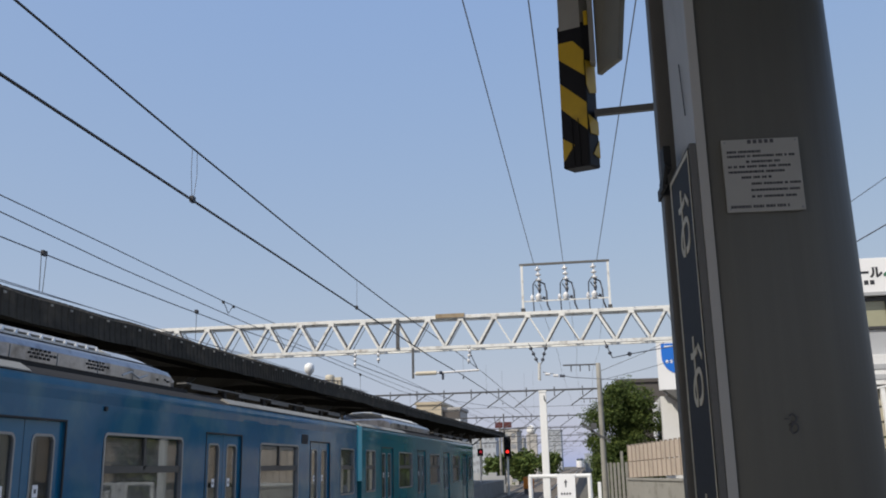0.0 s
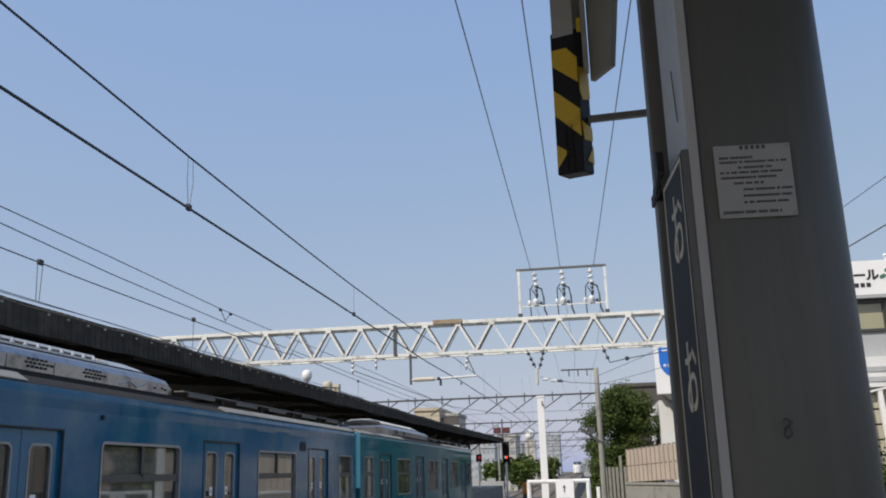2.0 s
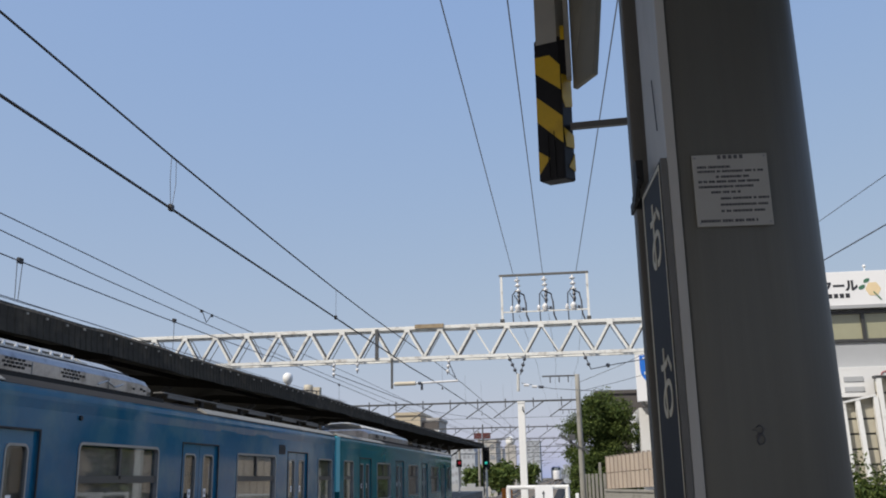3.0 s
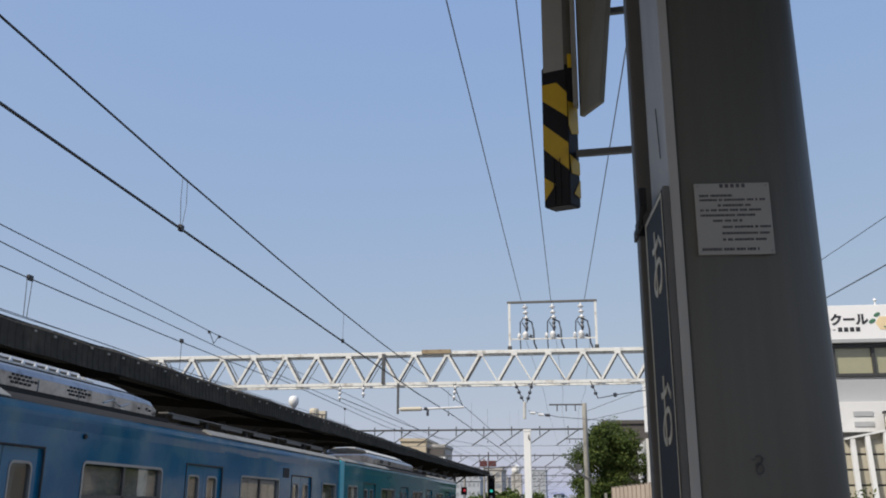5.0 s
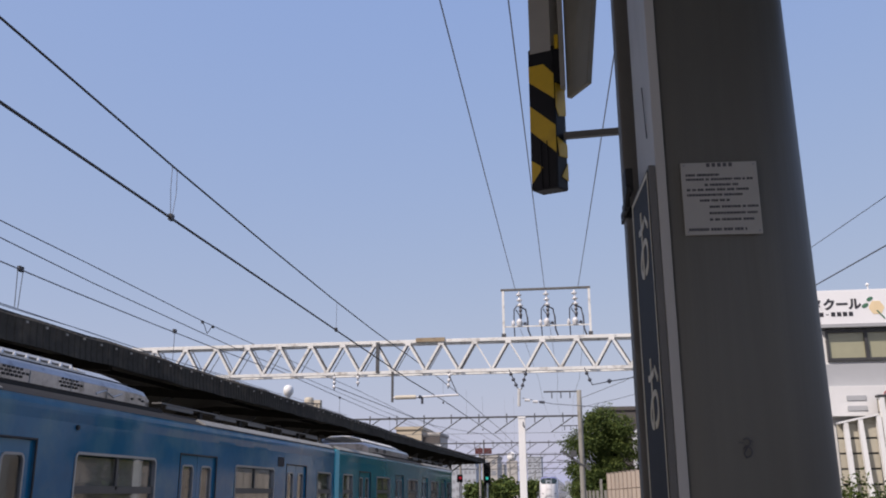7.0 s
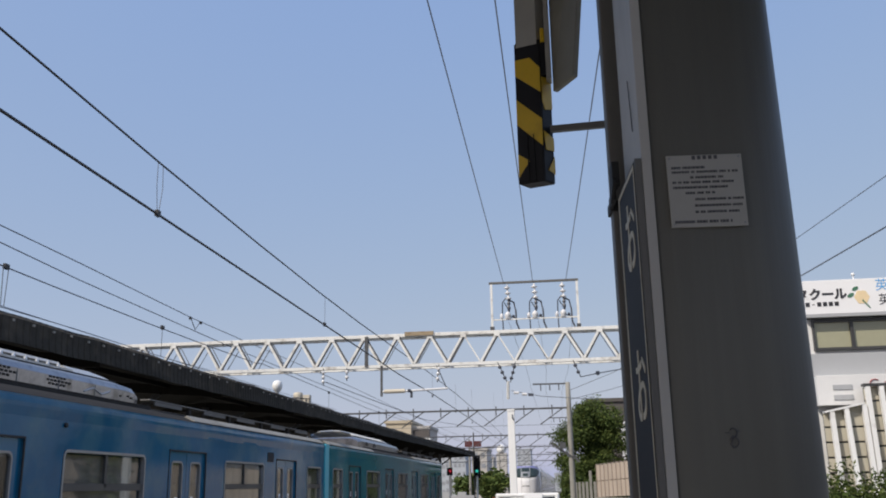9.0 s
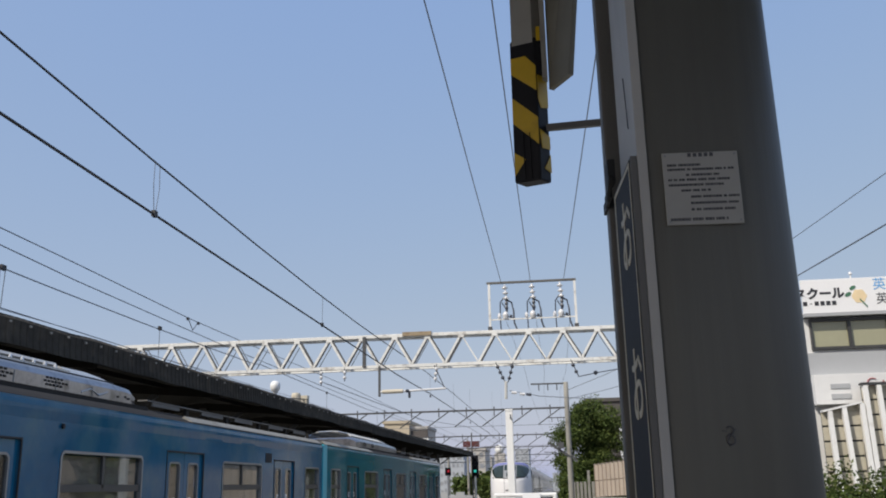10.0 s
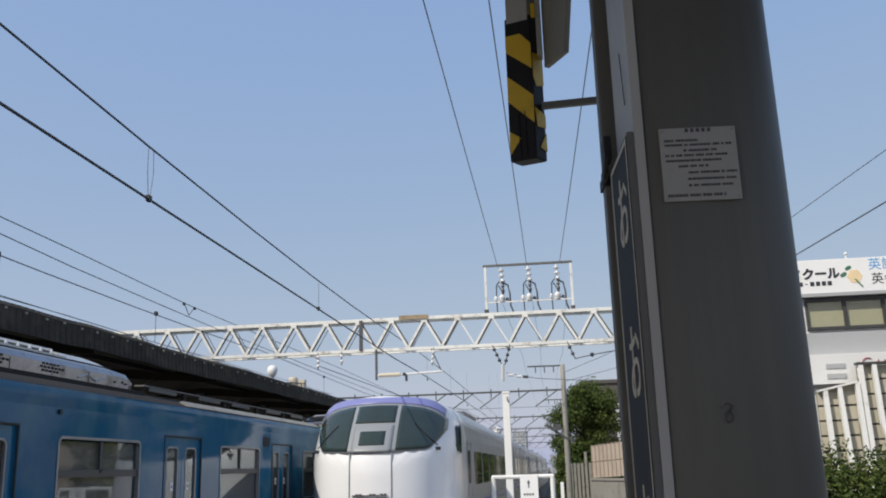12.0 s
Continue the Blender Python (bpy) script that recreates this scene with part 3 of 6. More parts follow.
def hazard_post():
    h = empty("hanging_post", "hanging grey post wrapped in yellow and black hazard tape", "hanging post", at=(0, 2.45, 0))
    # section: front face and a narrower right face turned to the camera
    fr = [(-0.041, 0.012), (0.034, -0.012), (0.064, 0.030), (-0.010, 0.055)]
    bm = bmesh.new()
    prism(bm, [(x * 0.82 - 0.001, y * 0.82) for x, y in fr], "z", 2.74, 3.56)
    part("post", bm, M_GREYPOST, h)

    def patch(name, p, q, poly, mat, out=0.0014):
        """A thin raised piece on one face of the sleeve: poly in (share of the face's width, height)."""
        d = Vector((q[0] - p[0], q[1] - p[1], 0))
        nrm = Vector((d.y, -d.x, 0)).normalized()
        bm = bmesh.new()
        f0 = [bm.verts.new(Vector((p[0], p[1], z)) + d * u) for u, z in poly]
        f1 = [bm.verts.new(Vector((p[0], p[1], z)) + d * u + nrm * out) for u, z in poly]
        for i in range(len(poly)):
            j = (i + 1) % len(poly)
            bm.faces.new((f0[i], f0[j], f1[j], f1[i]))
        bm.faces.new(f1)
        bm.faces.new(f0[::-1])
        bmesh.ops.recalc_face_normals(bm, faces=bm.faces[:])
        part(name, bm, mat, sl)
    bm = bmesh.new()
    prism(bm, fr, "z", 2.316, 2.756)
    bmesh.ops.bevel(bm, geom=bm.edges[:], offset=0.003, segments=2, affect="EDGES")
    for v in bm.verts:          # the wrapped sheet is creased
        v.co.x += 0.0015 * math.sin(v.co.z * 40)
    sl = part("sleeve", bm, M_BLACK, h, "black sleeve with yellow diagonal bands")
    for poly in ([(0.02, 2.700), (0.6, 2.700), (0.98, 2.664), (0.98, 2.586), (0.02, 2.650)], [(0.02, 2.576), (0.98, 2.504), (0.98, 2.421), (0.02, 2.497)]):
        patch("band", fr[0], fr[1], poly, M_YELLOW)
    patch("chevron", fr[0], fr[1], [(0.02, 2.407), (0.45, 2.382), (0.02, 2.336)], M_YELLOW)
    for poly in ([(0.05, 2.635), (0.95, 2.640), (0.95, 2.545), (0.3, 2.535), (0.05, 2.560)], [(0.05, 2.468), (0.95, 2.455), (0.95, 2.415), (0.2, 2.412)]):
        patch("band", fr[1], fr[2], poly, M_YELLOW)
    patch("chevron", fr[1], fr[2], [(0.95, 2.400), (0.95, 2.345), (0.35, 2.352)], M_YELLOW)
    for u in (0.38, 0.62):
        patch("crease", fr[0], fr[1], [(u, 2.32), (u + 0.05, 2.32), (u + 0.03, 2.46), (u + 0.01, 2.46)], M_BLACK, 0.004)
    part("tape_end", boxed(0.038, 0.050, -0.010, 0.002, 2.745, 2.79, bevel=0.003), M_YELLOW, h)
    part("tape_fold", boxed(0.036, 0.054, -0.008, 0.006, 2.64, 2.745, bevel=0.003), M_BLACK, h)
    # board beside it
    b = empty("hanging_board", "dull olive-grey hanging signboard seen from its back edge", "signboard", at=(0, 0, 0))
    bm = bmesh.new()
    p, q = Vector((0.068, 2.455, 0)), Vector((0.124, 2.36, 0))
    n = Vector((0.8, 0.58, 0)) * 0.018
    lo = [bm.verts.new(v + Vector((0, 0, 2.592))) for v in (p, q, q + n, p + n)]
    q2 = q + Vector((0.10, -0.05, 0))
    hi = [bm.verts.new(v + Vector((0, 0, 3.56))) for v in (p, q2, q2 + n, p + n)]
    for i in range(4):
        j = (i + 1) % 4
        bm.faces.new((lo[i], lo[j], hi[j], hi[i]))
    bm.faces.new(lo[::-1])
    bm.faces.new(hi)
    bmesh.ops.recalc_face_normals(bm, faces=bm.faces[:])
    bmesh.ops.bevel(bm, geom=bm.edges[:], offset=0.002, segments=1, affect="EDGES")
    part("panel", bm, M_OLIVE, b)
    part("edge_channel", boxed(0.051, 0.0665, 2.440, 2.475, 2.625, 3.56, bevel=0.002), M_GREYPOST, b, "pale grey edge channel")
    # stays to the pillar
    r = empty("stay_rod", "dark steel stay between the hanging post and the pillar", "stay rod")
    for z, xs in ((2.477, 0.055), (2.928, 0.11)):
        bm = bmesh.new()
        beam(bm, (xs, 2.46, z), (0.33, 1.94 + 0.5, z), 0.016, 0.018)
        beam(bm, (0.33, 2.44, z), (0.33, 1.93, z), 0.016, 0.018)
        part("rod", bm, M_PIPE, r)


# ---- local train ----
def glass_material():
    m = bpy.data.materials.new("window_glass")
    m.use_nodes = True
    nt = m.node_tree
    out = nt.nodes["Material Output"]
    nt.nodes.remove(nt.nodes["Principled BSDF"])
    tr = nt.nodes.new("ShaderNodeBsdfTransparent")
    tr.inputs[0].default_value = (0.80, 0.80, 0.79, 1)
    gl = nt.nodes.new("ShaderNodeBsdfGlossy")
    gl.inputs["Color"].default_value = (0.72, 0.78, 0.82, 1)
    gl.inputs["Roughness"].default_value = 0.02
    lw = nt.nodes.new("ShaderNodeLayerWeight")
    lw.inputs[0].default_value = 0.5
    fr = nt.nodes.new("ShaderNodeMath")
    fr.operation = "POWER"
    fr.inputs[1].default_value = 3.6
    nt.links.new(lw.outputs["Facing"], fr.inputs[0])
    mx = nt.nodes.new("ShaderNodeMixShader")
    nt.links.new(fr.outputs[0], mx.inputs[0])
    nt.links.new(tr.outputs[0], mx.inputs[1])
    nt.links.new(gl.outputs[0], mx.inputs[2])
    nt.links.new(mx.outputs[0], out.inputs[0])
    return m


M_GLASS = glass_material()


def local_car(name, y0, length, doors, wins, unit, label, paint):
    """One car: its origin is on the rails at its near end; doors and wins are places along it."""
    car = empty(name, label, "train car", "cars of the local train", at=(TRACK_L, y0, RAIL))
    H, ZW0, ZW1, ZD1 = 3.485, 2.00, 2.95, 3.05
    opens = sorted([(d - 0.66, d + 0.66, 1.12, ZD1) for d in doors] + [(a, b, ZW0, ZW1) for a, b in wins])
    for sx in (1, -1):
        bm = bmesh.new()
        xa, xb = (1.33, 1.40) if sx > 0 else (-1.40, -1.33)
        y = 0.0
        for a, b, z0, z1 in opens:
            box(bm, xa, xb, y, a, 1.0, H)
            box(bm, xa, xb, a, b, z1, H)
            box(bm, xa, xb, a, b, 1.0, z0)
            y = b
        box(bm, xa, xb, y, length, 1.0, H)
        bmesh.ops.remove_doubles(bm, verts=bm.verts[:], dist=0.0005)
        part("side_wall", bm, paint, car, "glossy blue painted steel side")
    # ends, floor
    for ya, yb in ((0.0, 0.06), (length - 0.06, length)):
        part("end_wall", boxed(-1.33, 1.33, ya, yb, 1.0, H), paint, car)
    part("floor_frame", boxed(-1.33, 1.33, 0.06, length - 0.06, 0.9, 1.12), M_ROOF, car)
    # roof
    bm = bmesh.new()
    prof = [(1.40 * math.sin(a) / math.sin(radians(62)), 3.49 + 0.27 * (math.cos(a) - math.cos(radians(62))) / (1 - math.cos(radians(62))))
            for a in [radians(-62 + 124 * k / 16) for k in range(17)]]
    prism(bm, [(-1.40, 3.487)] + prof + [(1.40, 3.487)], "y", 0.0, length)
    part("roof", bm, M_ROOF, car, "dark grey roof", smooth=False)
    bm = bmesh.new()
    for sx in (1, -1):
        prism(bm, [(sx * x, z) for x, z in ((1.4005, 3.27), (1.411, 3.37), (1.412, 3.41), (1.406, 3.45), (1.392, 3.485), (1.37, 3.505), (1.36, 3.486), (1.4005, 3.486))], "y", 0.0, length)
    part("cant_rail", bm, paint, car, "rounded upper edge of the side, catching the sky")
    # pale roof edge panels with dark gaps
    part("roof_edge_strip", prism(bmesh.new(), [(1.40, 3.50), (1.40, 3.512), (1.27, 3.595), (1.22, 3.56)], "y", unit[1] + 0.95, length - 0.05), M_CONC, car, "pale strip along the roof's edge")
    part("roof_edge_strip", prism(bmesh.new(), [(1.40, 3.50), (1.40, 3.512), (1.27, 3.595), (1.22, 3.56)], "y", 0.05, unit[0] + 0.12), M_CONC, car, "pale strip along the roof's edge")
    part("roof_walk", boxed(0.92, 1.07, unit[1] + 0.12, length - 0.3, 3.752, 3.772, bevel=0.003), M_WALK, car, "thin pale walkway board along the roof")
    me = finish(boxed(1.045, 1.065, 0.0, 0.95, 3.695, 3.748, bevel=0.004), "walk_plate", M_WALK)
    mb = finish(boxed(1.00, 1.05, -0.05, 0.05, 3.58, 3.75), "walk_bracket", M_ROOF)
    for k, yy in enumerate(np.arange(unit[1] + 0.3, length - 1.2, 1.75)):
        shared("walk_plate", me, car, (0, yy + 0.12 * math.sin(k * 2.3), 0))
        shared("walk_bracket", mb, car, (0, yy + 1.3, 0))
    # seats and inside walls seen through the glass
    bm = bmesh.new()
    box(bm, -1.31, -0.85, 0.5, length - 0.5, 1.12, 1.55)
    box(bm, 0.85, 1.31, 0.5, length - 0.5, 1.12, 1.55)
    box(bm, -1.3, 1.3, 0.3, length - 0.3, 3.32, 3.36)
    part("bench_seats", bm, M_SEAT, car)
    bm = bmesh.new()
    for sx in (0.55, -0.55):
        tube(bm, [(sx, 0.6, 2.85), (sx, length - 0.6, 2.85)], 0.02)
    part("grab_rails", bm, M_ALU, car)
    # windows: frame, sash bar, mullion, panes
    for sx in (1, -1):
        for a, b in wins:
            xo, xi = (1.403, 1.345) if sx > 0 else (-1.403, -1.345)
            n = 5
            bm = bmesh.new()
            ring_prism(bm, rounded(a - 0.018, b + 0.018, ZW0 - 0.018, ZW1 + 0.018, 0.085, n), rounded(a + 0.012, b - 0.012, ZW0 + 0.012, ZW1 - 0.012, 0.06, n), "x", xi, xo + sx * 0.008)
            w = part("window", bm, M_ALU, car, "thin aluminium window frame with rounded corners")
            zs = ZW0 + 0.56
            bm = bmesh.new()
            xm = sx * 1.375
            beam(bm, (xm, a + 0.02, zs), (xm, b - 0.02, zs), 0.03, 0.085)
            if b - a > 1.4:
                c = (a + b) / 2
                beam(bm, (xm, c, zs), (xm, c, ZW1 - 0.02), 0.03, 0.05)
            part("sash_bar", bm, M_FRAME_D, w)
            pane = part("pane", boxed(sx * 1.366 - 0.002, sx * 1.366 + 0.002, a + 0.02, b - 0.02, ZW0 + 0.02, ZW1 - 0.02), M_GLASS, w)
            pane.visible_shadow = False
            if sx > 0:
                # clouded inner screens behind both sashes
                part("inner_screen", boxed(1.318, 1.326, a + 0.03, b - 0.03, ZW0 + 0.03, ZW1 - 0.03), M_SHADE, w)
        for d in doors:
            xo = sx * 1.372
            for lf, (a, b) in enumerate(((d - 0.655, d - 0.006), (d + 0.006, d + 0.655))):
                ca = (a + b) / 2
                bm = bmesh.new()
                # leaf made of four boards round the glass
                x0, x1 = sorted((xo, xo - sx * 0.04))
                box(bm, x0, x1, a, ca - 0.185, 1.12, ZD1 - 0.006)
                box(bm, x0, x1, ca + 0.185, b, 1.12, ZD1 - 0.006)
                box(bm, x0, x1, ca - 0.185, ca + 0.185, 1.12, 1.78)
                box(bm, x0, x1, ca - 0.185, ca + 0.185, 2.90, ZD1 - 0.006)
                leaf = part("door_leaf", bm, M_BLUE_D if paint is M_BLUE else paint, car)
                bm = bmesh.new()
                ring_prism(bm, rounded(ca - 0.20, ca + 0.20, 1.765, 2.915, 0.08, 4), rounded(ca - 0.175, ca + 0.175, 1.79, 2.89, 0.06, 4), "x", xo - sx * 0.045, xo + sx * 0.006)
                part("glass_frame", bm, M_ALU, leaf)
                if sx > 0:
                    # dark sheet added for the unlit interior behind the door glass
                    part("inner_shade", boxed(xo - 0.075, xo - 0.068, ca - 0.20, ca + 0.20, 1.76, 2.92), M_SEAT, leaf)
                pane = part("pane", boxed(xo - sx * 0.02 - 0.002, xo - sx * 0.02 + 0.002, ca - 0.18, ca + 0.18, 1.785, 2.895), M_GLASS, leaf)
                pane.visible_shadow = False
                if sx > 0:
                    yy = ca - 0.05 if lf else ca + 0.05
                    bm = boxed(xo - 0.018, xo - 0.015, yy - 0.045, yy + 0.045, 2.30, 2.42)
                    box(bm, xo - 0.015, xo - 0.0135, yy - 0.018, yy + 0.018, 2.34, 2.38, mi=1)
                    part("sticker", bm, [M_SIGNWHITE, M_INK], leaf, "small white sticker")
            bm = bmesh.new()
            for a, b in ((d - 0.674, d - 0.656), (d + 0.656, d + 0.680)):
                x0, x1 = sorted((sx * 1.395, sx * 1.408))
                box(bm, x0, x1, a, b, 1.1, ZD1 + 0.016)
            x0, x1 = sorted((sx * 1.395, sx * 1.408))
            box(bm, x0, x1, d - 0.656, d + 0.656, ZD1 - 0.004, ZD1 + 0.016)
            x0, x1 = sorted((sx * 1.330, sx * 1.368))
            box(bm, x0, x1, d - 0.0055, d + 0.0055, 1.12, ZD1 - 0.01)
            part("door_seal", bm, M_RUBBER, car)
    # roof unit
    ua, ub = unit[0], unit[1]
    u = empty("air_conditioner", "", "", "", "")
    u.parent = car
    u.name = "air_conditioner"
    bm = bmesh.new()
    prof = [(0.98, 3.655), (0.985, 3.83), (0.93, 3.90), (0.74, 3.965), (0.70, 3.972), (-0.70, 3.972), (-0.74, 3.965), (-0.93, 3.90), (-0.985, 3.83), (-0.98, 3.655)]

    def loft(bm, prof, stations, base):
        rings = [[bm.verts.new((x * kx, yy, base + (z - base) * kz)) for x, z in prof] for yy, kx, kz in stations]
        for p, q in zip(rings, rings[1:]):
            for k in range(len(prof) - 1):
                bm.faces.new((p[k], p[k + 1], q[k + 1], q[k]))
        bm.faces.new(rings[0])
        bm.faces.new(rings[-1][::-1])
        bmesh.ops.recalc_face_normals(bm, faces=bm.faces[:])
        return bm
    loft(bm, prof, ((ua, 0.94, 0.85), (ua + 0.12, 0.98, 0.96), (ua + 0.30, 1, 1), (ub - 0.45, 1, 1), (ub - 0.16, 0.985, 0.95), (ub, 0.95, 0.80)), 3.60)
    cov = part("unit_cover", bm, M_AC, u, "dented metal roof unit cover")
    # domed lid at the far end, open grille before it
    lid = [(0.70, 3.968), (0.69, 4.00), (0.55, 4.08), (0.30, 4.14), (0, 4.165), (-0.30, 4.14), (-0.55, 4.08), (-0.69, 4.00), (-0.70, 3.968)]
    yl = ub - 1.35
    part("lid", loft(bmesh.new(), lid, ((yl, 1, 1), (yl + 0.04, 1, 1), (ub - 0.70, 1, 1.0), (ub - 0.30, 0.98, 0.80), (ub - 0.06, 0.92, 0.42), (ub - 0.01, 0.90, 0.05)), 3.965), M_AC_L, u, "pale curved metal lid", smooth=False)
    part("fan_well", boxed(-0.66, 0.66, ua + 0.3, yl, 3.972, 4.00), M_VENT, u)
    yy = ua + 0.35
    while yy < yl - 0.2:
        for sx in (1, -1):
            bm = bmesh.new()
            pts = [(x * sx, yy + (0.22 if k % 2 else 0.0), z) for k, (x, z) in enumerate(lid[1:5])]
            tube(bm, pts, 0.028, 4)
            part("guard_bar", bm, M_AC_L, u)
        yy += 0.24
    for x, z in ((0.69, 4.0), (0.30, 4.14), (-0.30, 4.14), (-0.69, 4.0)):
        bm = bmesh.new()
        beam(bm, (x, ua + 0.3, z), (x, yl, z), 0.03, 0.03)
        part("guard_rail", bm, M_AC_L, u)
    rnd = random.Random(8)
    me = finish(boxed(0.976, 0.993, 0, 0.042, -0.012, 0.012), "vent_slot", M_VENT)
    for y1, count in ((ua + 0.62, 7), (ua + 1.75, 7)):
        for k in range(count):
            for r in range(3):
                if r == 1 or 0 < k < count - 1:
                    shared("vent_slot", me, cov, (0, y1 + 0.078 * k + 0.039 * (r % 2), 3.735 + 0.04 * r))
    bm = bmesh.new()
    tube(bm, [(0.984, ub - 1.55 + 0.22 * k, 3.78 if k % 2 else 3.72) for k in range(4)], 0.012, 5)
    part("pressed_ridge", bm, M_AC_L, cov)
    for yy in (ub - 0.62, ub - 0.40, ub - 0.30):
        shared("vent_slot", me, cov, (0, yy, 3.745 + 0.02 * rnd.random()))
    bm = bmesh.new()
    beam(bm, (0.715, ua + 0.3, 3.975), (0.715, ub - 0.25, 3.975), 0.02, 0.02)
    part("lid_seal", bm, M_VENT, cov)
    me = finish(beam(bmesh.new(), (0.984, 0, 3.67), (0.988, 0, 3.82), 0.006, 0.012), "trim_bar", M_ALU)
    for k in range(int((ub - ua) / 0.85)):
        shared("trim_bar", me, cov, (0, ua + 0.35 + 0.85 * k, 0))
    part("unit_base", boxed(-1.12, 1.12, ua - 0.1, ub + 0.05, 3.52, 3.66), M_ROOF, u)
    return car


def local_train():
    d1 = [2.50, 7.425, 12.28, 17.12]
    y0 = 0.70
    w1 = [(3.95, 5.90), (8.87, 10.85), (13.76, 15.70), (18.60, 19.70)]
    car = local_car("local_train_car", y0, 20.0, d1, w1, (7.3, 11.48), "glossy sky-blue commuter train car standing at the far platform", M_BLUE)
    # small fittings on the side
    bm = bmesh.new()
    tube(bm, [(1.40, 8.84, 3.225), (1.425, 8.84, 3.225)], 0.028, 10)
    part("side_lamp", bm, M_RUBBER, car, "small dark round side lamp")
    part("destination_box", boxed(1.398, 1.408, 15.92, 16.28, 3.00, 3.17, bevel=0.004), M_NAVY, car, "dark destination window")
    for yy in (5.5, 13.0, 14.6, 19.0):
        part("grille", boxed(1.398, 1.404, yy, yy + 0.7, 3.27, 3.33), M_BLUE_D, car)
    bm = boxed(1.25, 1.425, 20.02, 20.38, 2.25, 3.50, bevel=0.02)
    part("corner_cover", bm, M_TEAL, car, "bright turquoise corner cover between the cars")
    part("gangway", boxed(-0.5, 0.5, 20.0, 20.42, 1.2, 3.3), M_RUBBER, car)
    d2 = [2.75, 7.6, 12.5, 17.35]
    w2 = [(0.42, 1.35), (4.20, 6.05), (9.05, 10.95), (13.95, 15.85), (18.5, 19.5)]
    local_car("local_train_car", 20.7 + 0.42, 20.0, d2, w2, (5.2, 11.7), "commuter train car coupled behind, toned darker teal for shade and reflection", M_BLUE2)


# second car's teal: its shade and reflections put into a darker paint colour
M_BLUE2 = material("teal_blue_shaded_paint", (0.012, 0.165, 0.215), 0.07, var=0.06, scale=1.4, bump=0.35, bscale=2.4, stain=(0.03, 0.15, 0.19), stain_amount=0.5, spec=0.22, rvar=0.06)


# ---- express train ----
def nose_depth(x, z):
    """How far behind the tip the express's front lies at x from its centre line and z above the rails."""
    u = min(1.0, abs(x) / 1.45)
    s = 0.70 * u ** 1.8 + 0.85 * u ** 6 + 0.05 * ((z - 1.7) / 1.1) ** 2
    if z > 2.72:
        s += 0.62 * (z - 2.72) + 0.25 * (z - 2.72) ** 2
    return s


def express_section():
    """Outline of the full section from the lower right edge over the roof to the lower left edge."""
    pts = [(1.36, 0.35), (1.42, 0.6), (1.45, 0.9), (1.45, 1.2), (1.45, 1.5), (1.45, 1.8), (1.45, 2.1), (1.448, 2.4), (1.44, 2.65), (1.43, 2.85), (1.415, 3.05), (1.39, 3.22)]
    for k in range(1, 7):
        a = radians(72 * k / 6)
        pts.append((0.98 + 0.41 * math.cos(a), 3.22 + 0.52 * math.sin(a)))
    xe, ze = pts[-1]
    for k in range(1, 8):
        x = xe * (1 - k / 7)
        pts.append((x, 3.88 - (3.88 - ze) * (x / xe) ** 2))
    return pts + [(-x, z) for x, z in pts[-2::-1]]


